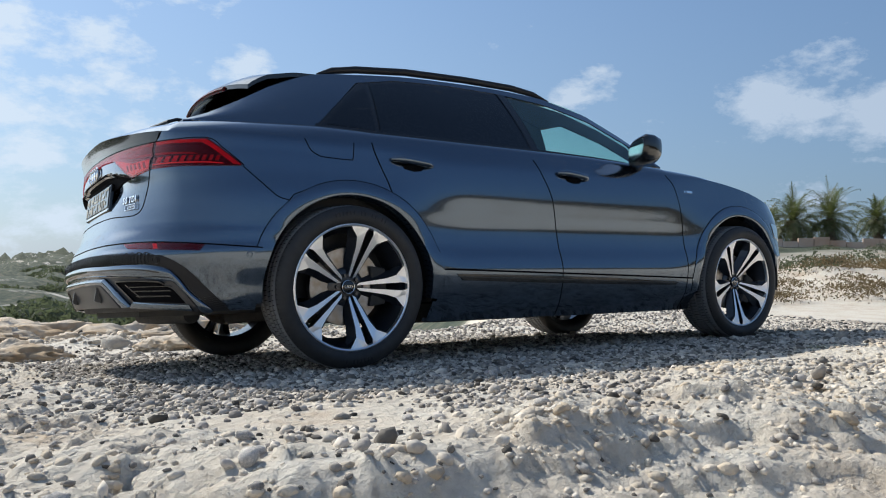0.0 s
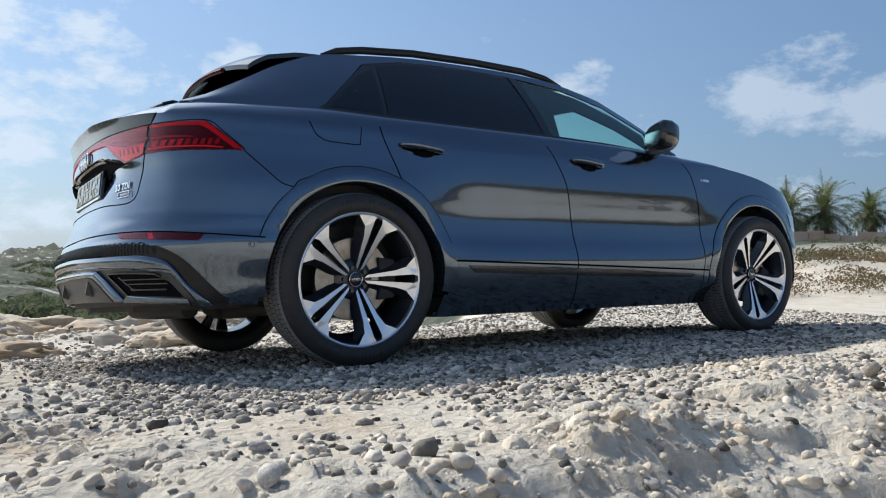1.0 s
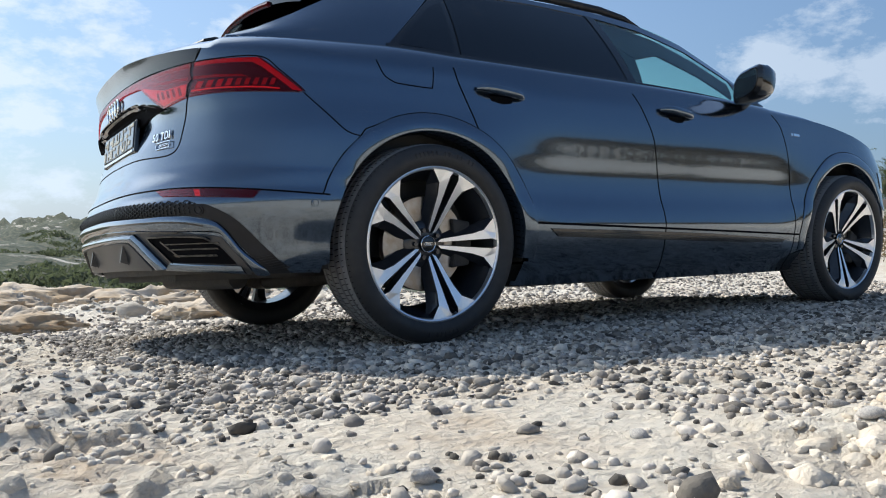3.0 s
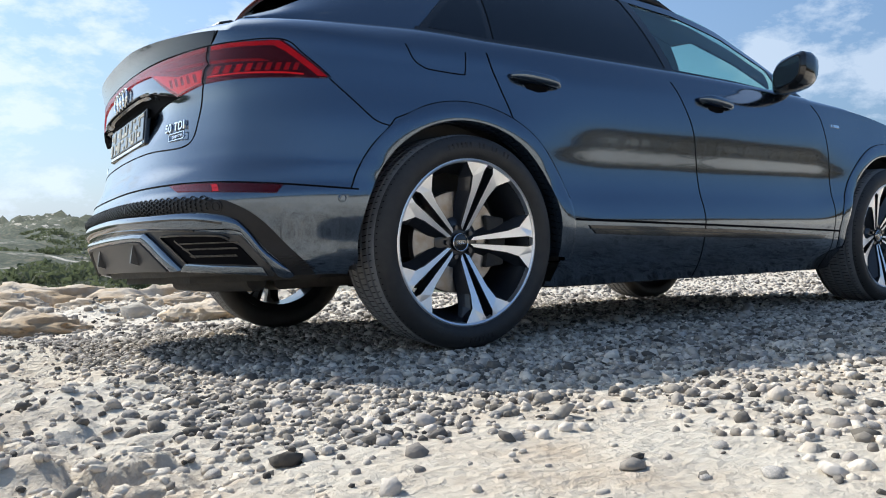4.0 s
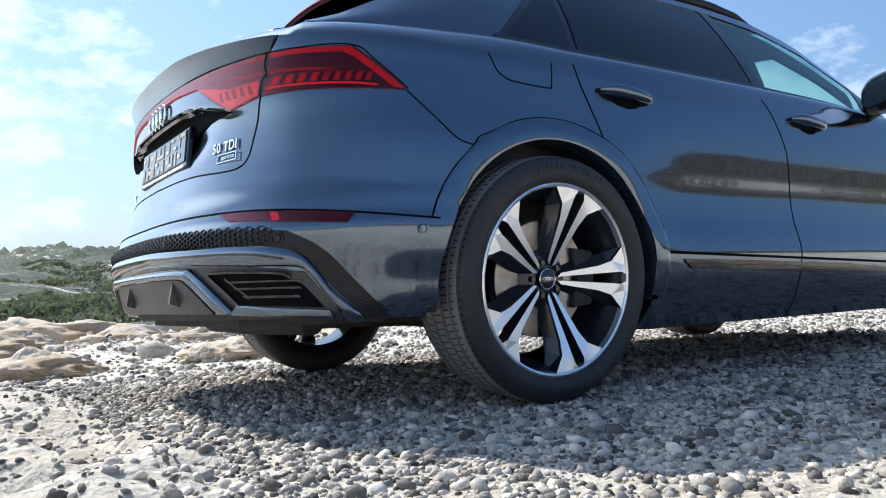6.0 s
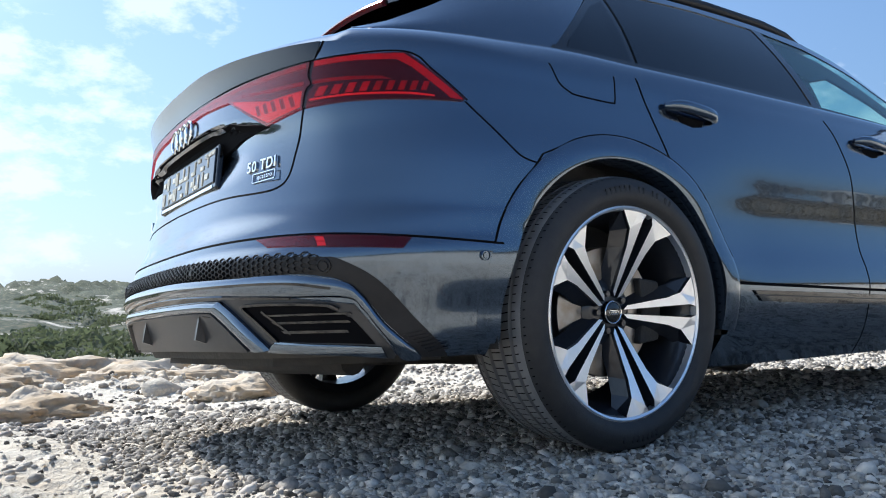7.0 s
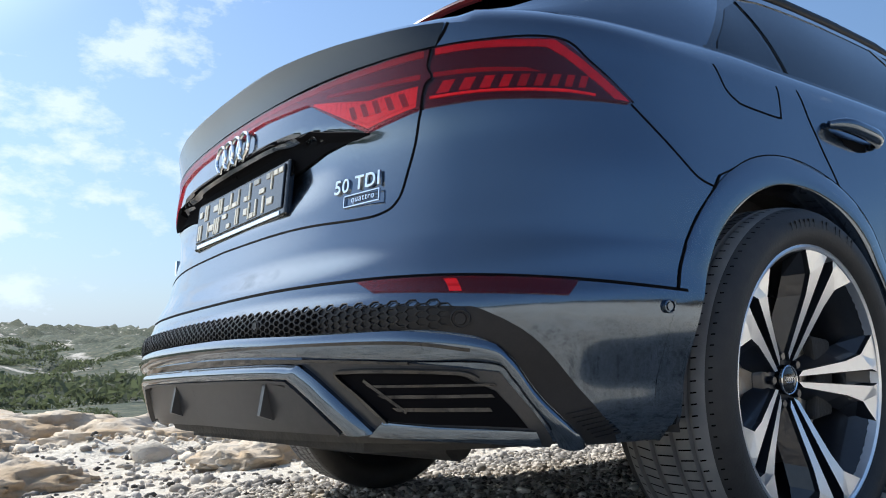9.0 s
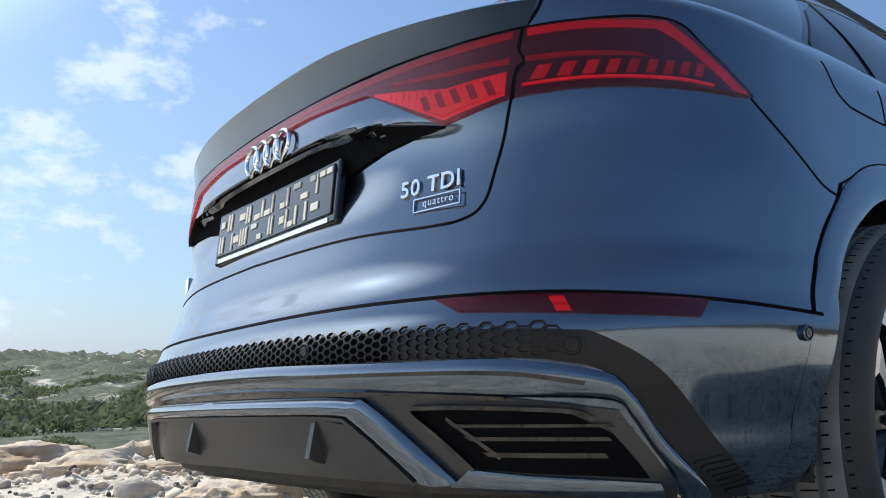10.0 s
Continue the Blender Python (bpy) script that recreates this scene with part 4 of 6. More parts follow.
def build_sides(car):
    for s in (-1, 1):
        for hx, hz in HUBS:
            ang = np.radians(np.linspace(-8, 188, 70))[:, None] * np.ones((1, 9))
            rr = np.array([0.438, 0.440, 0.446, 0.456, 0.478, 0.498, 0.508, 0.514, 0.517])[None] * np.ones((70, 1))
            off = np.array([-0.06, -0.016, 0.003, 0.007, 0.007, 0.006, 0.005, 0.0035, 0.002])[None]
            x, z = hx + rr * np.cos(ang), np.maximum(hz + rr * np.sin(ang), 0.285)
            fade = 1 - step_ramp(np.degrees(ang[:, :1]), 146, 160) if hx < 1 else np.ones((70, 1))
            ys = np.array([[shell(q_of("x", a, b), b)[1] for a, b in zip(ra, rb)] for ra, rb in zip(x, z)]) + np.where(off > 0, off * fade + 0.0004, off)
            P = np.stack([x, ys, z], -1)
            faces = grid_faces(70, 9, flip=s > 0)
            child(mesh_object("arch_flare", side_of(P, s).reshape(-1, 3), faces, M_PAINT), car, "painted wheel arch flare")
            y2 = np.array([[shell(q_of("x", a, b), b)[1] for a, b in zip(ra, rb)] for ra, rb in zip((hx + 0.5185 * np.cos(ang))[:, :2], np.maximum(hz + 0.5185 * np.sin(ang), 0.285)[:, :2])])
            gx, gz = hx + np.array([0.516, 0.5205])[None] * np.cos(ang[:, :2]), np.maximum(hz + np.array([0.516, 0.5205])[None] * np.sin(ang[:, :2]), 0.285)
            G = np.stack([gx, y2 + 0.0015, gz], -1)[: 56 if hx < 1 else 70]
            if hx > 1:
                child(mesh_object("arch_gap", side_of(G, s).reshape(-1, 3), grid_faces(len(G), 2, flip=s > 0), M_GAP), car)
            a2 = np.radians(np.linspace(-10, 190, 40))
            ring = [np.stack([hx + r * np.cos(a2), np.full(40, s * y), np.maximum(hz + r * np.sin(a2), 0.31)], -1) for r, y in ((0.455, 0.94), (0.46, 0.86), (0.46, 0.60), (0.40, 0.56), (0.0, 0.55))]
            child(mesh_object("wheel_arch_liner", np.array(ring).reshape(-1, 3), grid_faces(5, 40), M_UNDER), car, "black wheel arch liner")
        # doors
        line_on_skin("door_gap", [("x", 0.130, 1.11), ("x", 0.140, 1.06), ("x", 0.172, 0.98), ("x", 0.205, 0.90), ("x", 0.232, 0.812)], car, M_GAP, s, 0.006)
        line_on_skin("arch_gap", [("x", 0.5165 * math.cos(radians(a)), 0.39 + 0.5165 * math.sin(radians(a))) for a in range(159, 9, -10)], car, M_GAP, s, 0.0038, 0.0030, cols=5)
        line_on_skin("door_gap", [("x", 1.16, 1.10), ("x", 1.20, 1.02), ("x", 1.265, 0.88), ("x", 1.305, 0.70), ("x", 1.318, 0.56), ("x", 1.325, 0.44), ("x", 1.33, 0.21)], car, M_GAP, s, 0.006)
        line_on_skin("door_gap", [("x", 2.27, 1.085), ("x", 2.335, 1.0), ("x", 2.39, 0.80), ("x", 2.41, 0.60), ("x", 2.42, 0.45), ("x", 2.425, 0.21)], car, M_GAP, s, 0.006)
        line_on_skin("sill_gap", [("x", 0.475, 0.476), ("x", 0.9, 0.462), ("x", 1.8, 0.432), ("x", 2.55, 0.405)], car, M_GAP, s, 0.010)
        strip("side_moulding", [("x", 0.63, 0.415), ("x", 1.0, 0.402), ("x", 1.7, 0.380), ("x", 2.30, 0.366)], [("x", 0.585, 0.450), ("x", 1.0, 0.440), ("x", 1.7, 0.418), ("x", 2.33, 0.384)], car, M_BLACK, s, 0.007, 0.012, rows=5, label="gloss black sill moulding")
        line_on_skin("moulding_edge", [("x", 0.60, 0.436), ("x", 1.0, 0.424), ("x", 1.7, 0.402), ("x", 2.30, 0.381)], car, M_DARKTRIM, s, 0.004, 0.0085)
        line_on_skin("fuel_flap_gap", [("x", -0.225, 1.098), ("x", -0.20, 1.045), ("x", -0.165, 1.022), ("x", -0.13, 1.014), ("x", 0.0, 1.010), ("x", 0.018, 1.018), ("x", 0.025, 1.06), ("x", 0.03, 1.098)], car, M_GAP, s, 0.0045)
        # handles
        for hx in (0.345, 1.435):
            handle = new("door_handle")
            handle.parent = car
            strip("handle_cup", [("x", hx - 0.045, 0.985), ("x", hx + 0.01, 0.974), ("x", hx + 0.055, 0.980)], [("x", hx - 0.055, 1.004), ("x", hx + 0.01, 1.006), ("x", hx + 0.065, 1.0)], handle, M_GAP, s, 0.001, 0.004, cols=6, rows=3)
            xs = np.linspace(hx - 0.115, hx + 0.115, 13)
            path, rad = [], []
            for i, x in enumerate(xs):
                k = (x - hx) / 0.115
                z = 1.018 - 0.012 * (x - hx) / 0.115
                P, N = skin(np.array(q_of("x", x, z)), np.array(z), 0.006 + 0.026 * (1 - k**4))
                path.append(side_of(P, s))
                rad.append(0.010 + 0.010 * (1 - k**4))
            v, f = tube(path, rad, 10)
            child(mesh_object("grip", v, f, M_PAINT), handle, "painted pull handle")
        # fender badge
        for x0, w in ((2.43, 0.012), (2.455, 0.06)):
            strip("fender_badge", [("x", x0, 0.976), ("x", x0 + w, 0.974)], [("x", x0, 0.990), ("x", x0 + w, 0.988)], car, M_CHROME, s, 0.003, 0.004, cols=2, rows=2, label="small chrome fender badge")
        # mirror
        mir = new("door_mirror")
        mir.parent = car
        secs = []
        for x, hw, hh, cy, cz in ((1.90, 0.090, 0.066, 0.985, 1.200), (1.92, 0.108, 0.083, 0.985, 1.200), (1.97, 0.112, 0.086, 0.985, 1.198), (2.03, 0.098, 0.076, 0.980, 1.195), (2.075, 0.065, 0.05, 0.972, 1.192), (2.095, 0.02, 0.015, 0.965, 1.19)):
            ring = []
            for k2 in range(24):
                a = 2 * math.pi * k2 / 24
                c, d = math.cos(a), math.sin(a)
                ring.append((x + 0.35 * -hw * math.copysign(abs(c) ** 0.6, c) * (2.095 - x) / 0.195, s * (cy + hw * math.copysign(abs(c) ** 0.6, c)), cz + hh * math.copysign(abs(d) ** 0.6, d) + 0.02 * c))
            secs.append(ring)
        v = [p for r in secs for p in r]
        f = [(i * 24 + k2, i * 24 + (k2 + 1) % 24, (i + 1) * 24 + (k2 + 1) % 24, (i + 1) * 24 + k2) for i in range(5) for k2 in range(24)] + [tuple(range(24)), tuple(range(120, 144))[::-1]]
        child(mesh_object("mirror_housing", v, f, M_BLACK), mir, "gloss black mirror housing")
        g = [(1.897 - 0.35 * 0.082 * math.copysign(abs(math.cos(a)) ** 0.6, math.cos(a)), s * (0.985 + 0.082 * math.copysign(abs(math.cos(a)) ** 0.6, math.cos(a))), 1.205 + 0.058 * math.copysign(abs(math.sin(a)) ** 0.6, math.sin(a)) - 0.005 + 0.018 * math.cos(a)) for a in np.linspace(0, 2 * math.pi, 24, endpoint=False)]
        v = g + [(p[0] + 0.004, p[1], p[2]) for p in g]
        child(mesh_object("mirror_glass", v, [tuple(range(24))] + [(i, i + 24, (i + 1) % 24 + 24, (i + 1) % 24) for i in range(24)], M_CHROME, smooth=False), mir, "mirror pane")
        v, f = tube([(2.10, s * 0.80, 1.105), (2.05, s * 0.86, 1.115), (2.0, s * 0.93, 1.13), (1.98, s * 0.96, 1.15)], [0.03, 0.026, 0.026, 0.03], 10)
        child(mesh_object("mirror_foot", v, f, M_BLACK), mir, "black mirror foot")
    # nose: lamps and grille in plain form
    for s in (-1, 1):
        strip("headlight", [("x", 3.45, 0.70), ("x", 3.6, 0.68), ("x", 3.72, 0.68)], [("x", 3.40, 0.80), ("x", 3.6, 0.78), ("x", 3.72, 0.77)], car, M_CHROME, s, 0.004, 0.01, rows=4, label="clear headlight")
    v, f = prism([(-0.42, 0.38), (0.42, 0.38), (0.52, 0.62), (0.40, 0.80), (-0.40, 0.80), (-0.52, 0.62)], 3.80, 3.89, 0)
    bevel(child(mesh_object("radiator_grille", v, f, M_BLACK, smooth=False), car, "black octagonal radiator grille"), 0.01)
    # underside
    pan = [(0.45, 0.55), (0.52, 0.86), (2.48, 0.86), (2.52, 0.55), (3.46, 0.55), (3.5, 0.72), (3.66, 0.6)]
    v, f = prism([(x, y) for x, y in pan] + [(x, -y) for x, y in reversed(pan)], 0.20, 0.30, 2)
    child(mesh_object("floor_pan", v, f, M_UNDER, smooth=False), car, "black underbody pan")
    tail = [(-0.86, 0.50), (-0.66, 0.66), (-0.47, 0.72), (-0.46, 0.56), (0.45, 0.56)]
    v, f = prism(tail + [(x, -y) for x, y in reversed(tail)], 0.285, 0.33, 2)
    child(mesh_object("rear_pan", v, f, M_UNDER, smooth=False), car, "black rear underbody cover")
    v, f = tube([(-0.62, -0.50, 0.285), (-0.64, 0.0, 0.28), (-0.62, 0.50, 0.285)], 0.04, 12)
    child(mesh_object("silencer", v, f, M_UNDER), car, "dark exhaust silencer")
    for hx, _ in HUBS:
        v, f = tube([(hx, -0.8, 0.30), (hx, 0.8, 0.26)], 0.045, 10)
        child(mesh_object("axle", v, f, M_UNDER), car, "dark suspension beam")
    # cabin fittings
    for x in (1.30,):
        for y in (-0.38, 0.38):
            seat = new("front_seat")
            seat.parent = car
            v, f = prism([(x - 0.02, 0.42), (x + 0.48, 0.46), (x + 0.5, 0.58), (x + 0.08, 0.56), (x - 0.06, 1.16), (x - 0.16, 1.14)], y - 0.25, y + 0.25)
            bevel(child(mesh_object("seat_body", v, f, M_SEAT, smooth=False), seat, "black leather seat"), 0.05, 3)
            v, f = prism([(x - 0.07, 1.19), (x - 0.01, 1.20), (x - 0.05, 1.36), (x - 0.12, 1.35)], y - 0.13, y + 0.13)
            bevel(child(mesh_object("headrest", v, f, M_SEAT, smooth=False), seat, "black headrest"), 0.03, 3)
    v, f = prism([(1.95, 0.6), (2.3, 0.6), (2.34, 1.10), (2.1, 1.12), (1.95, 1.05)], -0.72, 0.72)
    bevel(child(mesh_object("dashboard", v, f, M_SEAT, smooth=False), car, "black dashboard"), 0.03)
    ring = [(1.80 + 0.17 * math.sin(a) * 0.35, 0.38 + 0.18 * math.cos(a), 1.02 + 0.17 * math.sin(a)) for a in np.linspace(0, 2 * math.pi, 28, endpoint=False)]
    v, f = tube(ring, 0.016, 8, closed=True)
    child(mesh_object("steering_wheel", v, f, M_SEAT), car, "black steering wheel")
    v, f = prism([(-0.3, 0.35), (1.95, 0.35), (1.95, 0.42), (0.55, 0.42), (0.35, 1.10), (-0.3, 1.10)], -0.78, 0.78)
    child(mesh_object("cabin_lining", v, f, M_SEAT, smooth=False), car, "black cabin lining")


def build_wheel(name):
    wheel = new(name)
    prof = [(0.300, -0.118), (0.310, -0.132), (0.330, -0.1425), (0.352, -0.1425), (0.372, -0.134), (0.3845, -0.120), (0.388, -0.112)]
    tread = [(0.3905, -0.100)]
    for g in (-0.075, -0.028, 0.028, 0.075):
        tread += [(0.393, g - 0.0075), (0.384, g - 0.006), (0.384, g + 0.006), (0.393, g + 0.0075)]
    prof = prof + tread + [(r, -y) for r, y in reversed(prof + [(0.3905, -0.100)])]
    v, f = lathe(prof, 128)
    fm = [1 if 6 <= (i % (len(prof) - 1)) < len(prof) - 8 else 0 for i in range(len(f))]
    tyre = child(mesh_object("tyre", v, f, None, mats=[M_RUBBER, M_TREAD], face_mats=fm), wheel, "black rubber tyre with grooved tread")
    sv, sf = [], []
    for k in range(110):
        for y0, y1, sk in ((-0.126, -0.083, 0.10), (0.083, 0.126, -0.10), (-0.068, -0.036, 0.10), (-0.02, 0.02, 0.06), (0.036, 0.068, -0.10)):
            a = 2 * math.pi * (k + (0.5 if abs(y0) < 0.05 else 0)) / 110
            pts = []
            for y, rr in ((y0, 1), (y1, 1)):
                aa = a + sk * y * 4
                r = 0.3936 - max(0, abs(y) - 0.10) * 0.42
                pts += [((r + 0.0006) * math.cos(aa), y, (r + 0.0006) * math.sin(aa)), ((r + 0.0006) * math.cos(aa + 0.008), y, (r + 0.0006) * math.sin(aa + 0.008))]
            b = len(sv)
            sv += pts
            sf.append((b, b + 1, b + 3, b + 2))
    child(tagged(mesh_object("tread_pattern", sv, sf, M_GAP, smooth=False), kind="stuff"), tyre, "fine dark tread sipes")
    rnd = random.Random(3)
    for a0, n in ((62, 15), (250, 8)):
        for k in range(n):
            if k in (6, 9, 12):
                continue
            t = radians(a0 + 3.1 * (n / 2 - k) + 22)
            w = rnd.uniform(0.005, 0.0085)
            vv = []
            for r in (0.343, 0.361):
                for d in (-w / 2 / 0.35, w / 2 / 0.35):
                    vv += [(r * math.cos(t + d), -0.1432, r * math.sin(t + d)), (r * math.cos(t + d), -0.140, r * math.sin(t + d))]
            child(mesh_object("sidewall_bar", vv, [(0, 2, 6, 4), (0, 4, 5, 1), (2, 3, 7, 6), (0, 1, 3, 2), (4, 6, 7, 5)], M_SATIN, smooth=False), tyre, "raised dark bar")
    rim = child(mesh_object("rim", *lathe([(0.290, -0.105), (0.294, -0.124), (0.300, -0.1275), (0.306, -0.125), (0.308, -0.115)], 96), M_SILVER), wheel, "machined alloy rim edge")
    child(mesh_object("barrel", *lathe([(0.291, -0.108), (0.285, -0.09), (0.262, -0.05), (0.262, 0.09), (0.30, 0.125)], 72), M_ANTHRA), rim, "anthracite rim barrel")
    # one half of a twin spoke, in (out, across)
    half = [(0.046, 0.0065), (0.272, 0.0205), (0.2965, 0.012), (0.2955, 0.040), (0.2915, 0.064), (0.2850, 0.088), (0.2745, 0.104), (0.2365, 0.056), (0.190, 0.0405), (0.058, 0.0190)]
    for i in range(5):
        spoke = new("twin_spoke")
        spoke.parent = rim
        t = radians(72 * i)
        c, d = math.cos(t), math.sin(t)
        sv, sf, sm = [], [], []
        for m in (1, -1):
            b = len(sv)
            n = len(half)
            for ring in (0, 1, 2):
                for k, (o, e) in enumerate(half):
                    cx, ce = 0.19, 0.05
                    if ring == 2:
                        o, e = o - (0.014 if k in (7, 8) else 0), e + (0.024 if k >= 6 else -0.004) * (1 if o < 0.268 else 0.3)
                    y = -0.060 - 0.062 * min(1, max(0, (o - 0.046) / 0.23)) + (0, 0.012, 0.050)[ring]
                    sv.append((o * c - m * e * d, y, o * d + m * e * c))
            top = list(range(b, b + n))
            sf.append(tuple(top if m > 0 else top[::-1]))
            sm.append(0)
            for ring in (0, 1):
                for k in range(n):
                    q4 = (b + ring * n + k, b + ring * n + n + k, b + ring * n + n + (k + 1) % n, b + ring * n + (k + 1) % n)
                    sf.append(q4 if m > 0 else q4[::-1])
                    sm.append(1)
        me = mesh_object("spoke", sv, sf, None, smooth=False, mats=[M_SILVER, M_ANTHRA], face_mats=sm)
        bpy.data.objects.remove(spoke)
        child(me, rim, "machined twin spoke with anthracite flanks")
        t2 = t + radians(36)
        bolt = child(mesh_object("wheel_bolt", *lathe([(0, -0.060), (0.009, -0.060), (0.0105, -0.056), (0.0105, -0.03)], 6), M_ANTHRA, smooth=False), rim, "dark wheel bolt")
        bolt.matrix_basis = Matrix.Translation((0.056 * math.cos(t2), 0, 0.056 * math.sin(t2)))
    child(mesh_object("hub", *lathe([(0, -0.046), (0.068, -0.046), (0.082, -0.042), (0.095, -0.03), (0.095, 0.0)], 48), M_ANTHRA), rim, "dark wheel hub")
    cap = child(mesh_object("centre_cap", *lathe([(0, -0.064), (0.026, -0.064), (0.030, -0.062), (0.034, -0.055), (0.034, -0.03)], 40), M_BLACK), rim, "black centre cap")
    child(mesh_object("cap_ring", *lathe([(0.030, -0.0635), (0.032, -0.065), (0.034, -0.0635), (0.034, -0.06)], 40), M_CHROME), cap, "thin bright cap edge")
    for i in range(4):
        ring = [(((i - 1.5) * 0.0085) + 0.0058 * math.cos(a), -0.0645, 0.0058 * math.sin(a)) for a in np.linspace(0, 2 * math.pi, 16, endpoint=False)]
        v, f = tube(ring, 0.0009, 5, closed=True)
        child(mesh_object("cap_emblem", v, f, M_CHROME), cap, "tiny chrome ring")
    child(mesh_object("brake_disc", *lathe([(0.07, -0.02), (0.10, -0.03), (0.188, -0.03), (0.19, -0.026), (0.19, 0.0), (0.07, 0.0)], 64), M_STEEL), wheel, "steel brake disc")
    v, f = prism([(0.12, -0.10), (0.205, -0.09), (0.215, 0.0), (0.205, 0.09), (0.12, 0.10), (0.135, 0.0)], -0.055, 0.03)
    cal = child(mesh_object("brake_caliper", v, f, M_UNDER, smooth=False), wheel, "dark brake caliper")
    bevel(cal, 0.008)
    return wheel


car = tagged(new("suv_car"), "dark grey-blue SUV coupe parked on gravel", "car")
build_body(car)
build_cabin(car)
build_tail(car)
build_sides(car)
WHEEL_LABEL = "black tyre on five twin-spoke two-tone alloy wheel"
first_wheel = tagged(build_wheel("wheel"), WHEEL_LABEL)
first_wheel.parent = car
first_wheel.matrix_basis = pose(0, -0.845, 0.393)
for x, s, turn in ((2.995, -1, 20), (0.0, 1, 8), (2.995, 1, 40)):
    z = (0.393 if s < 0 else 0.393 - 0.132) - (0.018 if x > 1 else 0.0)
    m = pose(x, s * 0.845, z) @ pose(0, 0, 0, 0, turn, 0 if s < 0 else 180)
    copy_thing(first_wheel, m).parent = car
# the car stands a little askew and leans with the ground, its far side lower and further back
LAG, ROLL = 0.045, 0.078
for ob in list(car.children_recursive):
    p = ob
    while p.parent is not car and p.parent is not None:
        p = p.parent
    if p.name.startswith("wheel") and not p.name.startswith("wheel_arch"):
        if ob is p:
            ob.location.x -= LAG * (ob.location.y + 0.91)
        continue
    if ob.type == "MESH" and ob.matrix_basis == Matrix.Identity(4) and p.name != "number_plate":
        for v in ob.data.vertices:
            v.co.x -= LAG * (v.co.y + 0.91)
            v.co.z -= ROLL * (v.co.y + 0.93)
            v.co.y *= 0.93 if v.co.y > 0 else 1.0
    elif ob.matrix_basis.translation.length > 0 and p.name != "number_plate" or ob is p and p.name == "number_plate":
        ob.location.x -= LAG * (ob.location.y + 0.91)
        ob.location.z -= ROLL * (ob.location.y + 0.93)


# ---- ground ----
def hash2(ix, iy, seed):
    h = (ix.astype(np.int64) * 374761393 + iy.astype(np.int64) * 668265263 + seed * 982451653) & 0x7FFFFFFF
    h = ((h ^ (h >> 13)) * 1274126177) & 0x7FFFFFFF
    return ((h ^ (h >> 16)) & 0xFFFF) / 65535.0


def vnoise(x, y, seed=0):
    ix, iy = np.floor(x), np.floor(y)
    fx, fy = x - ix, y - iy
    fx, fy = fx * fx * fx * (fx * (fx * 6 - 15) + 10), fy * fy * fy * (fy * (fy * 6 - 15) + 10)
    a, b, c, d = hash2(ix, iy, seed), hash2(ix + 1, iy, seed), hash2(ix, iy + 1, seed), hash2(ix + 1, iy + 1, seed)
    return (a * (1 - fx) + b * fx) * (1 - fy) + (c * (1 - fx) + d * fx) * fy - 0.5


def fbm(x, y, octaves=5, seed=0, gain=0.5):
    t, amp = 0, 1.0
    for o in range(octaves):
        t = t + amp * vnoise(x * 2**o + 17.3 * o, y * 2**o - 9.1 * o, seed + o)
        amp *= gain
    return t


def step01(v, a, b):
    t = np.clip((v - a) / (b - a), 0, 1)
    return t * t * (3 - 2 * t)


def rockiness(x, y):
    """1 on bare, broken limestone, 0 on the levelled gravel."""
    front = step01(-y + 0.35 * fbm(x * 1.3, y * 1.3, 3, 5) * 2, 2.45, 3.0) * step01(-y, 12, 7)
    left = step01(-x - 0.12 * (y + 1) + 0.5 * fbm(x * 1.2, y * 1.2, 3, 6), 1.02, 1.45) * step01(-y, 8, 4)
    edge = step01(y - 0.30 * x + 0.9 * fbm(x * 0.7, y * 0.7, 3, 7), 2.6, 3.6) * step01(x, 4.5, 2.0)
    return np.clip(np.maximum(np.maximum(front, left), edge), 0, 1)


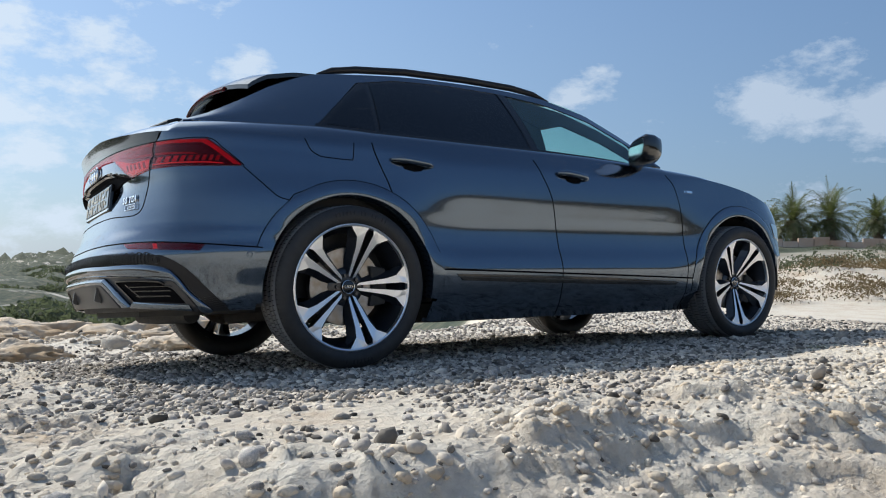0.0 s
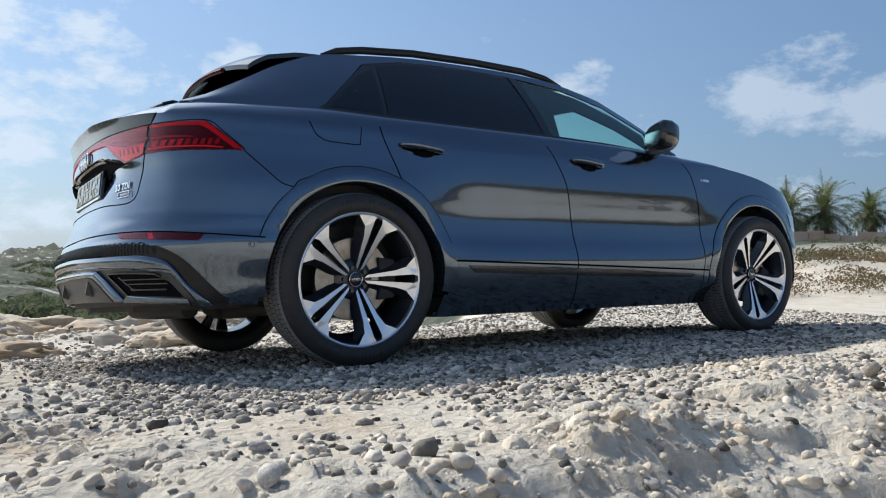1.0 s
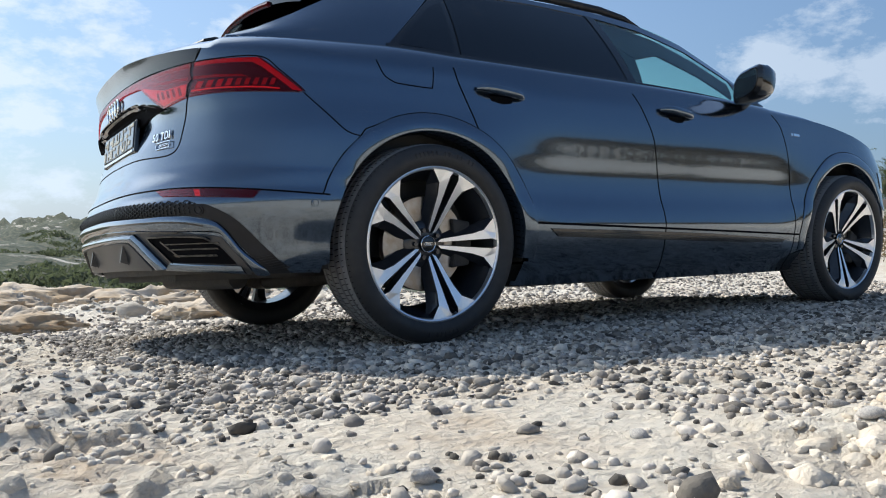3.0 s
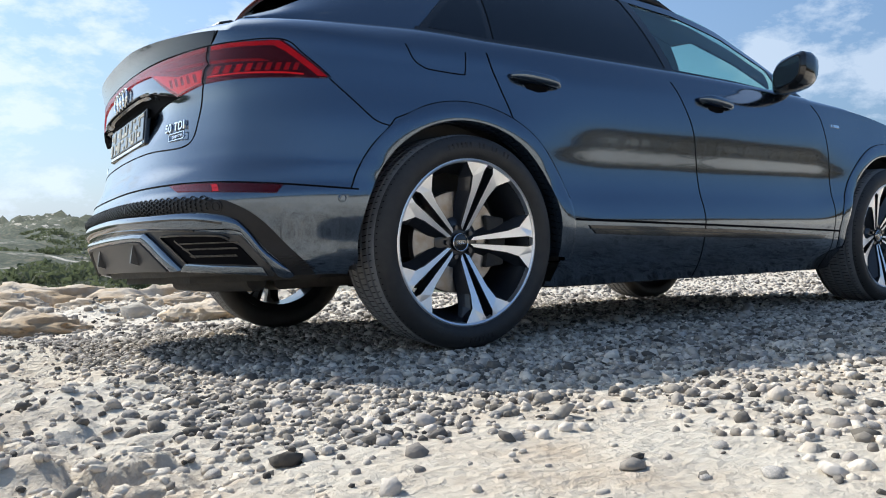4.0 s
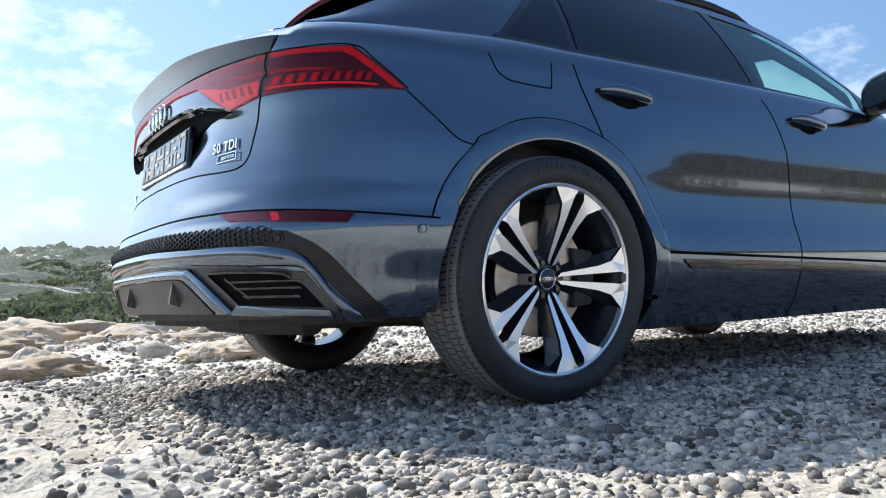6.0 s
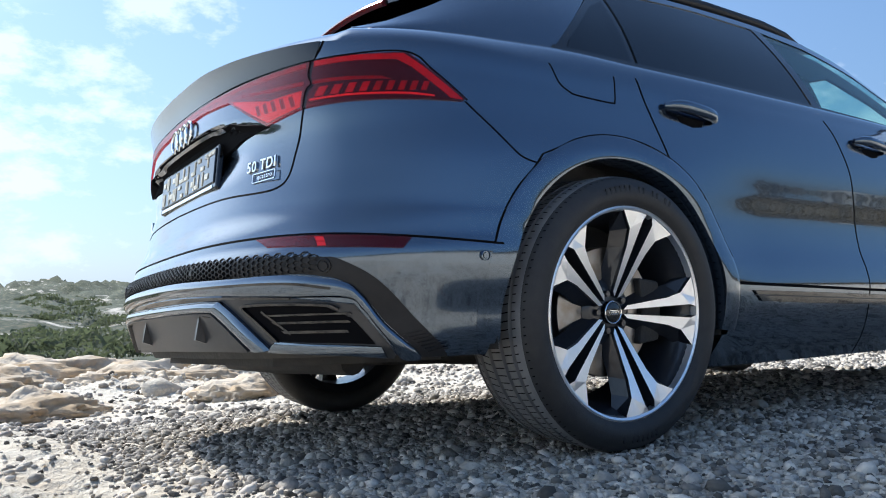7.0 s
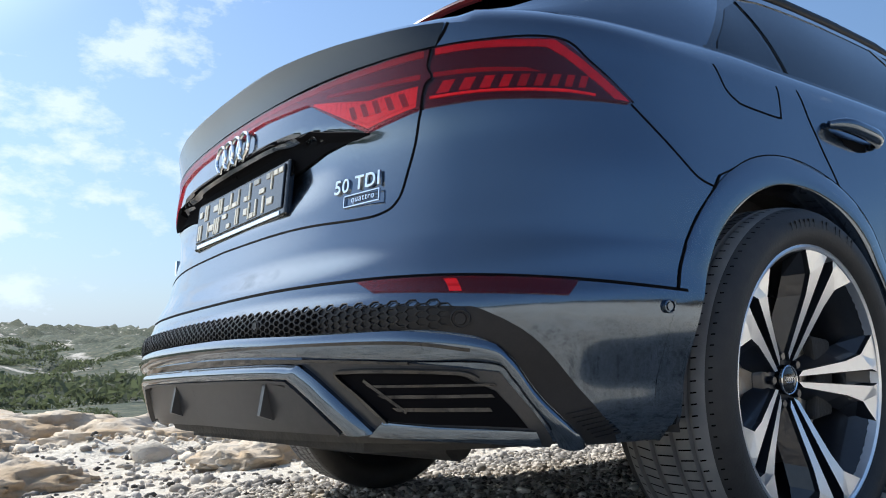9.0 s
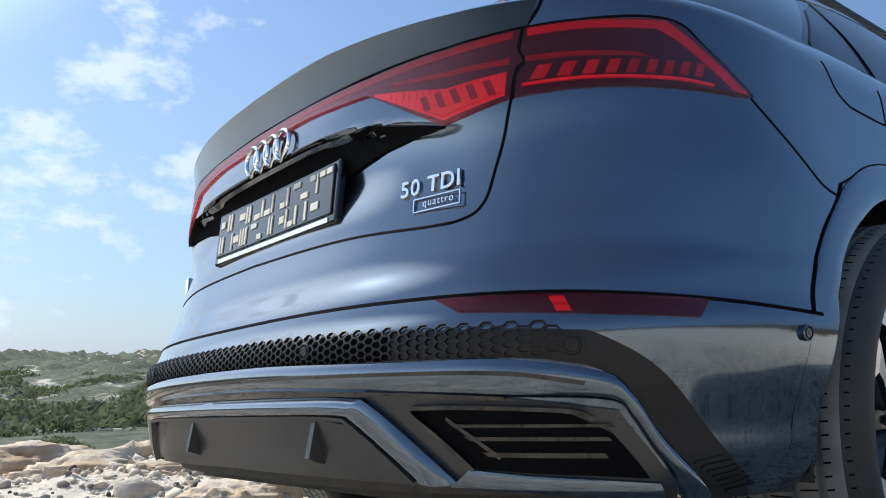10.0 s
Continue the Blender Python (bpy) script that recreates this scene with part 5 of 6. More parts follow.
def ground_height(x, y):
    r = np.hypot(x - 0.5, y + 1.0)
    phi = np.degrees(np.arctan2(y + 3.0, x + 1.5))
    near = -0.080 * (y + 0.93) - 0.009 * np.clip(x - 0.8, 0, 2.5) + 0.012 * np.clip(-y - 1.5, 0, 2)
    # ledge before the camera's first place
    near = near - 0.17 * step01(-y - 0.12 * x + 0.28 * fbm(x * 1.1, y * 1.1, 4, 11), 2.95, 3.35) * step01(-y, 9.0, 6.0)
    near = near + 0.06 * step01(y, 2.0, 3.5)
    # a rise behind the first place
    back = 0.035 * np.clip(-y - 5.0, 0, 28) + 0.7 * fbm(x * 0.25, y * 0.25, 4, 21) * step01(-y, 7, 14)
    # to the front and right: level track, then a bank with a wall on top
    rr = np.hypot(x + 1.5, y + 3.0)
    bank = -0.22 - 0.012 * np.clip(rr, 0, 16) + 0.55 * step01(rr, 14, 20) + 1.25 * step01(rr, 22, 50) + 0.35 * fbm(x * 0.3, y * 0.3, 4, 31) * step01(rr, 13, 20)
    bank = bank - 2.0 * step01(rr, 62, 120)
    # to the left: broken edge, valley, hills
    ridge = 0.24 * np.exp(-(((rr - 8.6 - 1.0 * fbm(x * 0.4, y * 0.4, 3, 41)) / 1.1) ** 2)) * (0.35 + 1.2 * np.clip(fbm(x * 0.9, y * 0.9, 3, 42) + 0.45, 0, 1))
    vale = interp(rr, [(0, 0.15), (6, -0.30), (9, -0.74), (11, -1.4), (14, -2.9), (22, -3.6), (40, -4.6), (80, -7.0), (150, -9.3), (260, -12.5), (420, -15.5), (700, -21), (3000, -60)])
    vale = vale + ridge + (0.02 * rr * fbm(x * 0.035 + 3, y * 0.035, 5, 51) + 0.012 * rr * fbm(x * 0.009, y * 0.009, 3, 52)) * step01(rr, 12, 40)
    vale = vale + 0.008 * rr * step01(rr, 60, 300) * step01(phi, 110, 80)
    kb = step01(phi, 62, 46) * step01(phi, -60, -30)
    far = bank * kb + vale * (1 - kb)
    k = step01(rr, 5.5, 9.0) * step01(phi, -40, -5) * step01(phi, 200, 150)
    h = near * (1 - k) + far * k
    h = np.where(y < -4.5, (near * (1 - step01(rr, 30, 60)) + 2.6 * step01(rr, 30, 60)) + back * (1 - step01(rr, 40, 90)), h)
    rock = rockiness(x, y) * step01(rr, 30, 12)
    lump = 0.10 * fbm(x * 1.6, y * 1.6, 6, 61, 0.55) + 0.05 * np.abs(fbm(x * 6, y * 6, 3, 71))
    terr = np.round((h + lump) / 0.055 + 0.5 * fbm(x * 2.2, y * 2.2, 3, 81)) * 0.055
    broken = 0.65 * (h + lump) + 0.35 * terr + 0.020 * fbm(x * 14, y * 14, 3, 91) + 0.006 * fbm(x * 45, y * 45, 2, 93)
    flat = h + 0.03 * fbm(x * 0.9, y * 0.9, 3, 95) * step01(r, 1.2, 2.6) + 0.007 * fbm(x * 9, y * 9, 3, 99) * step01(np.abs(y + 0.05), 1.1, 1.5)
    return flat * (1 - rock) + broken * rock


def ground_material():
    m = bpy.data.materials.new("limestone_ground")
    m.use_nodes = True
    nt = m.node_tree
    b = nt.nodes["Principled BSDF"]
    b.inputs["Roughness"].default_value = 0.92
    b.inputs["Specular IOR Level"].default_value = 0.2
    tc = nt.nodes.new("ShaderNodeTexCoord")
    geo = nt.nodes.new("ShaderNodeNewGeometry")

    def noise_tex(scale, detail=8, rough=0.6):
        n = nt.nodes.new("ShaderNodeTexNoise")
        n.inputs["Scale"].default_value, n.inputs["Detail"].default_value, n.inputs["Roughness"].default_value = scale, detail, rough
        nt.links.new(tc.outputs["Object"], n.inputs["Vector"])
        return n.outputs["Fac"]

    def ramp(fac, stops):
        r = nt.nodes.new("ShaderNodeValToRGB")
        e = r.color_ramp.elements
        e[0].position, e[0].color = stops[0][0], (*stops[0][1], 1)
        e[1].position, e[1].color = stops[-1][0], (*stops[-1][1], 1)
        for p, c in stops[1:-1]:
            e.new(p).color = (*c, 1)
        nt.links.new(fac, r.inputs["Fac"])
        return r.outputs["Color"]

    def mix(fac, a, c):
        x = nt.nodes.new("ShaderNodeMix")
        x.data_type = "RGBA"
        nt.links.new(fac, x.inputs["Factor"])
        nt.links.new(a, x.inputs["A"])
        nt.links.new(c, x.inputs["B"])
        return x.outputs["Result"]

    rock = ramp(noise_tex(2.2, 10), [(0.30, (0.50, 0.35, 0.21)), (0.40, (0.68, 0.56, 0.42)), (0.53, (0.74, 0.65, 0.52)), (0.75, (0.79, 0.72, 0.61))])
    fine = ramp(noise_tex(30, 8), [(0.3, (0.44, 0.37, 0.30)), (0.52, (0.72, 0.66, 0.57)), (0.75, (0.80, 0.76, 0.69))])
    half = nt.nodes.new("ShaderNodeValue")
    half.outputs[0].default_value = 0.35
    near = mix(half.outputs[0], rock, fine)
    scrub = ramp(noise_tex(0.55, 8), [(0.35, (0.045, 0.058, 0.04)), (0.52, (0.085, 0.095, 0.065)), (0.72, (0.19, 0.165, 0.11))])
    patch = ramp(noise_tex(0.06, 8, 0.65), [(0.58, (0, 0, 0)), (0.66, (1, 1, 1))])
    pale = ramp(noise_tex(0.12, 8), [(0.35, (0.42, 0.36, 0.27)), (0.6, (0.55, 0.5, 0.43))])
    hills = mix(patch, scrub, pale)
    sep = nt.nodes.new("ShaderNodeSeparateXYZ")
    ln = nt.nodes.new("ShaderNodeVectorMath")
    ln.operation = "LENGTH"
    # the bare bank runs out further ahead of the car than the valley's rim does beside it
    sq = nt.nodes.new("ShaderNodeVectorMath")
    sq.operation = "MULTIPLY"
    sq.inputs[1].default_value = (0.35, 1.0, 1.0)
    nt.links.new(geo.outputs["Position"], sq.inputs[0])
    nt.links.new(sq.outputs["Vector"], ln.inputs[0])
    mr = nt.nodes.new("ShaderNodeMapRange")
    mr.inputs["From Min"].default_value, mr.inputs["From Max"].default_value = 13, 19
    nt.links.new(ln.outputs["Value"], mr.inputs["Value"])
    nt.links.new(mix(mr.outputs["Result"], near, hills), b.inputs["Base Color"])
    bp = nt.nodes.new("ShaderNodeBump")
    bp.inputs["Strength"].default_value, bp.inputs["Distance"].default_value = 1.0, 0.03
    ad = nt.nodes.new("ShaderNodeMath")
    ad.operation = "ADD"
    nt.links.new(noise_tex(24, 14, 0.66), ad.inputs[0])
    vo = nt.nodes.new("ShaderNodeTexVoronoi")
    vo.inputs["Scale"].default_value = 38
    nt.links.new(tc.outputs["Object"], vo.inputs["Vector"])
    vm = nt.nodes.new("ShaderNodeMath")
    vm.operation = "MULTIPLY"
    vm.inputs[1].default_value = 0.25
    nt.links.new(vo.outputs["Distance"], vm.inputs[0])
    nt.links.new(vm.outputs[0], ad.inputs[1])
    nt.links.new(ad.outputs[0], bp.inputs["Height"])
    nt.links.new(bp.outputs["Normal"], b.inputs["Normal"])
    return m


CX, CY = -0.6, -2.2
NA, NRAD = 720, 540
rad = np.r_[0.0, 0.04 * (3000 / 0.04) ** np.linspace(0, 1, NRAD - 1)]
ang = np.linspace(0, 2 * math.pi, NA, endpoint=False)
GX = CX + rad[:, None] * np.cos(ang)[None]
GY = CY + rad[:, None] * np.sin(ang)[None]
GZ = ground_height(GX, GY)
gi = np.arange(NRAD * NA).reshape(NRAD, NA)
ga, gb = gi[:-1], gi[1:]
quads = np.stack([ga, gb, np.roll(gb, -1, 1), np.roll(ga, -1, 1)], -1).reshape(-1, 4)


def fast_mesh(name, verts, faces, material, smooth=True):
    """A large mesh of equal-sided faces from arrays."""
    me = bpy.data.meshes.new(name)
    k = faces.shape[1]
    me.vertices.add(len(verts))
    me.vertices.foreach_set("co", verts.astype(np.float32).ravel())
    me.loops.add(faces.size)
    me.loops.foreach_set("vertex_index", faces.astype(np.int32).ravel())
    me.polygons.add(len(faces))
    me.polygons.foreach_set("loop_start", np.arange(0, faces.size, k, dtype=np.int32))
    me.polygons.foreach_set("use_smooth", np.full(len(faces), smooth))
    me.materials.append(material)
    me.update(calc_edges=True)
    return new(name, me)


M_GROUND = ground_material()
ground = tagged(fast_mesh("ground", np.stack([GX, GY, GZ], -1).reshape(-1, 3), quads, M_GROUND), "pale limestone and gravel ground falling to a scrub valley", "ground", kind="structure")

# ---- gravel ----
M_PEBBLE = mat("gravel_stone", (0.57, 0.50, 0.41), 0.9, second=(0.36, 0.32, 0.28), scale=30.0, bump=0.3, bump_scale=90.0, spec=0.25, per_object=-0.85)
M_STONE = mat("loose_stone", (0.56, 0.51, 0.45), 0.9, second=(0.34, 0.31, 0.28), scale=40.0, bump=0.4, bump_scale=90.0, spec=0.25, per_object=0.45)
ico = bmesh.new()
bmesh.ops.create_icosphere(ico, subdivisions=1, radius=1.0)
ICO_V = np.array([v.co for v in ico.verts])
ICO_F = np.array([[v.index for v in f.verts] for f in ico.faces])
ico2 = bmesh.new()
bmesh.ops.create_icosphere(ico2, subdivisions=2, radius=1.0)
ICO2_V = np.array([v.co for v in ico2.verts])
ICO2_F = np.array([[v.index for v in f.verts] for f in ico2.faces])
ico.free()
ico2.free()
rng = np.random.default_rng(7)


def rotations(n, tilt=0.5):
    a, b, c = rng.uniform(0, 2 * math.pi, n), rng.normal(0, tilt, n), rng.normal(0, tilt, n)
    ca, sa, cb, sb, cc, sc = np.cos(a), np.sin(a), np.cos(b), np.sin(b), np.cos(c), np.sin(c)
    R = np.zeros((n, 3, 3))
    R[:, 0] = np.stack([ca * cb, ca * sb * sc - sa * cc, ca * sb * cc + sa * sc], -1)
    R[:, 1] = np.stack([sa * cb, sa * sb * sc + ca * cc, sa * sb * cc - ca * sc], -1)
    R[:, 2] = np.stack([-sb, cb * sc, cb * cc], -1)
    return R


def pebbles(name, xy, size, label, V=ICO_V, F=ICO_F, material=None, sunk=0.30):
    n = len(xy)
    shape = size[:, None] * np.stack([rng.uniform(0.8, 1.4, n), rng.uniform(0.7, 1.1, n), rng.uniform(0.42, 0.8, n)], -1)
    jit = 1 + rng.uniform(-0.20, 0.20, (n, len(V), 1))
    P = V[None] * jit * shape[:, None]
    P = np.einsum("nij,nvj->nvi", rotations(n, 0.35), P)
    z = ground_height(xy[:, 0], xy[:, 1]) + shape[:, 2] * sunk
    P += np.stack([xy[:, 0], xy[:, 1], z], -1)[:, None]
    faces = (F[None] + (np.arange(n) * len(V))[:, None, None]).reshape(-1, 3)
    ob = fast_mesh(name, P.reshape(-1, 3), faces, material or M_PEBBLE, smooth=True)
    return child(tagged(ob, kind="stuff"), ground, label)


def scatter(n, x0, x1, y0, y1, keep):
    xy = np.stack([rng.uniform(x0, x1, n), rng.uniform(y0, y1, n)], -1)
    return xy[rng.uniform(0, 1, n) < keep(xy[:, 0], xy[:, 1])]


def gravel_density(x, y):
    patch = np.clip(fbm(x * 1.1, y * 1.1, 4, 111) * 2.6 + 0.62, 0.10, 1)
    lane = step01(y, -2.25, -1.75)
    return np.clip(np.maximum(patch * 0.42, lane * 0.95), 0, 1) * (1 - 0.80 * rockiness(x, y))


xy = scatter(78000, -2.2, 3.2, -3.2, 1.4, gravel_density)
pebbles("gravel", xy, rng.lognormal(math.log(0.0080), 0.42, len(xy)), "mixed grey and cream gravel")
xy = scatter(16000, -5, 9, 0.8, 6.5, gravel_density)
pebbles("gravel", xy, rng.lognormal(math.log(0.016), 0.35, len(xy)), "mixed grey and cream gravel")
xy = scatter(9000, 2.5, 9, -5.0, 1.5, gravel_density)
pebbles("gravel", xy, rng.lognormal(math.log(0.016), 0.35, len(xy)), "mixed grey and cream gravel")

# broken crust of the bare limestone
M_CRUST = mat("limestone_crust", (0.72, 0.64, 0.53), 0.92, second=(0.58, 0.47, 0.34), scale=9.0, bump=0.6, bump_scale=60.0, spec=0.2, per_object=-0.22)
xy = scatter(30000, -3.2, 2.2, -3.9, -1.6, lambda x, y: np.clip(rockiness(x, y) * (0.25 + 1.6 * np.clip(fbm(x * 1.7, y * 1.7, 3, 131) + 0.15, 0, 0.5)), 0, 1))
pebbles("limestone_crust", xy, rng.lognormal(math.log(0.0080), 0.50, len(xy)), "pale broken limestone crust", material=M_CRUST, sunk=-0.15)
xy = scatter(9000, -3.0, 2.5, 1.6, 6.5, lambda x, y: rockiness(x, y) * 0.6)
pebbles("limestone_crust", xy, rng.lognormal(math.log(0.020), 0.6, len(xy)), "pale broken limestone crust", material=M_CRUST, sunk=0.0)

# ---- planting and far things ----
M_FROND = mat("palm_frond", (0.12, 0.14, 0.06), 0.5, second=(0.22, 0.20, 0.10), scale=3.0, per_object=-0.35)


def leafy(m, colour):
    """Lets part of the light through thin leaves."""
    nt = m.node_tree
    out, b = nt.nodes["Material Output"], nt.nodes["Principled BSDF"]
    tl, mx = nt.nodes.new("ShaderNodeBsdfTranslucent"), nt.nodes.new("ShaderNodeMixShader")
    tl.inputs["Color"].default_value = (*colour, 1)
    mx.inputs[0].default_value = 0.45
    nt.links.new(b.outputs[0], mx.inputs[1])
    nt.links.new(tl.outputs[0], mx.inputs[2])
    nt.links.new(mx.outputs[0], out.inputs["Surface"])


leafy(M_FROND, (0.14, 0.17, 0.05))
M_TRUNK = mat("palm_trunk", (0.13, 0.095, 0.065), 0.9, second=(0.2, 0.15, 0.1), scale=8.0, bump=0.6, bump_scale=14.0)
M_SHRUB = mat("scrub_leaves", (0.095, 0.108, 0.06), 0.8, second=(0.15, 0.145, 0.09), scale=1.5, per_object=-0.45)
M_DRY = mat("dry_scrub", (0.20, 0.145, 0.075), 0.85, second=(0.12, 0.095, 0.05), scale=2.0, per_object=-0.4)
leafy(M_SHRUB, (0.12, 0.14, 0.07))
leafy(M_DRY, (0.22, 0.16, 0.08))
M_WALL = mat("rendered_wall", (0.55, 0.45, 0.37), 0.9, second=(0.42, 0.26, 0.17), scale=0.9, bump=0.3, bump_scale=6.0)


def at_dir(deg, dist):
    """A place at a bearing (degrees from the car's forward line) and distance from the first viewpoint."""
    return -1.5 + dist * math.cos(radians(deg)), -3.0 + dist * math.sin(radians(deg))


def height_at(x, y):
    return float(ground_height(np.array([x]), np.array([y]))[0])


def palm(x, y, tall, crown, seed):
    r = random.Random(seed)
    z0 = height_at(x, y) - 0.1
    t = tagged(new("palm_tree"), "date palm with a shaggy green crown", "tree", "palms behind the wall")
    t.location = (x, y, z0)
    pts = [(0.05 * math.sin(i), 0.03 * i, tall * i / 8) for i in range(9)]
    v, f = tube(pts, [0.34, 0.30, 0.27, 0.27, 0.26, 0.26, 0.27, 0.32, 0.36], 12)
    child(mesh_object("trunk", v, f, M_TRUNK), t, "rough brown trunk")
    v, f = [], []
    for k in range(64):
        az = k * 2.39996
        el = radians(85 - 125 * (k / 64) ** 0.9 + r.uniform(-8, 8))
        ln = crown * r.uniform(0.8, 1.1)
        p = Vector((0.05, 0.2, tall))
        d = Vector((math.cos(az) * math.cos(el), math.sin(az) * math.cos(el), math.sin(el)))
        side = Vector((-math.sin(az), math.cos(az), 0))
        for j in range(9):
            q2 = p + d * (ln / 9)
            d = (d + Vector((0, 0, -0.075 - 0.032 * j))).normalized()
            w = 0.50 * math.sin(math.pi * min(1, (j + 0.8) / 9.2)) * crown / 2.6
            upv = side.cross(d)
            for s in (-1, 1):
                for h in (0.0, 0.33, 0.66):
                    a = p.lerp(q2, h)
                    tip = a + side * s * w + d * w * 0.9 + upv * 0.08 * r.uniform(-1, 1.4)
                    b = len(v)
                    v += [a, a + d * 0.055, tip]
                    f.append((b, b + 1, b + 2))
            b = len(v)
            v += [p - side * 0.018, p + side * 0.018, q2 + side * 0.014, q2 - side * 0.014]
            f.append((b, b + 1, b + 2, b + 3))
            p = q2
    child(mesh_object("crown", v, f, M_FROND, smooth=False), t, "green arching fronds")


for deg, dist, tall, crown, seed in ((31.8, 46, 1.1, 1.7, 1), (30.2, 45, 1.35, 2.1, 2), (27.9, 46, 1.55, 2.4, 3), (25.2, 50, 1.5, 1.7, 4), (22.3, 60, 1.7, 1.5, 5), (19.8, 62, 2.0, 1.9, 8)):
    palm(*at_dir(deg, dist), tall, crown, seed)

# rendered wall along the bank's top, in blocks of uneven height
for i in range(26):
    d0, d1 = 34.0 - i * 1.0, 34.0 - (i + 1) * 1.0 + 0.04
    (xa, ya), (xb, yb) = at_dir(d0, 42 + 0.12 * i), at_dir(d1, 42 + 0.12 * (i + 1))
    h = 0.42 + 0.12 * math.sin(i * 1.7)
    z = min(height_at(xa, ya), height_at(xb, yb)) - 0.2
    n = Vector((-(yb - ya), xb - xa, 0)).normalized() * 0.18
    v = [(xa - n.x, ya - n.y, z), (xb - n.x, yb - n.y, z), (xb + n.x, yb + n.y, z), (xa + n.x, ya + n.y, z)]
    v += [(a, b, z + 0.2 + h) for a, b, _ in v]
    o = mesh_object("boundary_wall", v, [(0, 1, 2, 3), (4, 5, 6, 7), (0, 1, 5, 4), (1, 2, 6, 5), (2, 3, 7, 6), (3, 0, 4, 7)], M_WALL, smooth=False)
    tagged(o, "low rendered wall section in cream and rust", "wall", "wall along the bank", kind="structure")


def scrub(name, places, material, label, clumps=70, leaf=0.05):
    """Low bushes made of many small leaf blades on a rounded, uneven outline."""
    V, F = [], []
    base = 0
    for x, y, w, h in places:
        n = int(clumps * max(0.5, min(w, 2.2)))
        th, u = rng.uniform(0, 2 * math.pi, n), rng.uniform(0, 1, n) ** 0.6
        lump = 1 + 0.35 * np.sin(th * 3 + x) * np.cos(th * 2 - y)
        px, py = x + w * u * np.cos(th) * lump, y + w * u * np.sin(th) * lump
        pz = ground_height(px, py) + h * np.sqrt(np.clip(1 - u**2, 0, 1)) * rng.uniform(0.35, 1.05, n)
        c = np.stack([px, py, pz], -1)
        a = rng.normal(0, 1, (n, 3)) * leaf * (1 + w)
        b2 = rng.normal(0, 1, (n, 3)) * leaf * (1 + w)
        b2[:, 2] = np.abs(b2[:, 2]) + leaf
        V.append(np.stack([c - a, c + a, c + b2], 1).reshape(-1, 3))
        F.append(np.arange(3 * n).reshape(-1, 3) + base)
        base += 3 * n
    ob = fast_mesh(name, np.vstack(V), np.vstack(F), material, smooth=False)
    return tagged(ob, label, "shrubs", kind="stuff")


def bush_places(n, d0, d1, r0, r1, w0, w1, seed, cover=0.0):
    g = np.random.default_rng(seed)
    out = []
    for _ in range(n):
        x, y = at_dir(g.uniform(d0, d1), r0 * (r1 / r0) ** g.uniform(0, 1))
        w = g.uniform(w0, w1)
        if fbm(np.array([x * 0.08]), np.array([y * 0.08]), 3, seed)[0] > cover:
            out.append((x, y, w, w * g.uniform(0.3, 0.5)))
    return out


scrub("dry_scrub", bush_places(70, 12, 44, 14, 26, 0.3, 0.8, 3, -0.4), M_DRY, "dry brown low scrub on the bank", 700, 0.011)
scrub("bank_scrub", bush_places(60, 10, 46, 19, 38, 0.4, 1.0, 4, -0.2), M_SHRUB, "grey-green low scrub on the bank", 600, 0.014)
scrub("valley_scrub", bush_places(380, 72, 150, 24, 90, 0.7, 2.0, 5, -0.05), M_SHRUB, "dark green scrub on the slope", 420, 0.024)
scrub("hill_scrub", bush_places(900, 70, 150, 80, 420, 2.5, 6.0, 6, -0.05), M_SHRUB, "dark green scrub on far hills", 110, 0.05)
scrub("rear_scrub", bush_places(300, -165, -15, 12, 45, 0.6, 1.8, 8, -0.1), M_DRY, "dry brown scrub on the rise", 260, 0.035)

# ---- limestone outcrops at the edge of the gravel ----
M_ROCK = mat("weathered_limestone", (0.62, 0.53, 0.42), 0.92, second=(0.46, 0.33, 0.20), scale=5.0, bump=0.8, bump_scale=24.0, spec=0.2)
rock_bm = bmesh.new()
bmesh.ops.create_icosphere(rock_bm, subdivisions=5, radius=1.0)
ROCK_V = np.array([v.co for v in rock_bm.verts])
ROCK_F = np.array([[v.index for v in f.verts] for f in rock_bm.faces])
rock_bm.free()


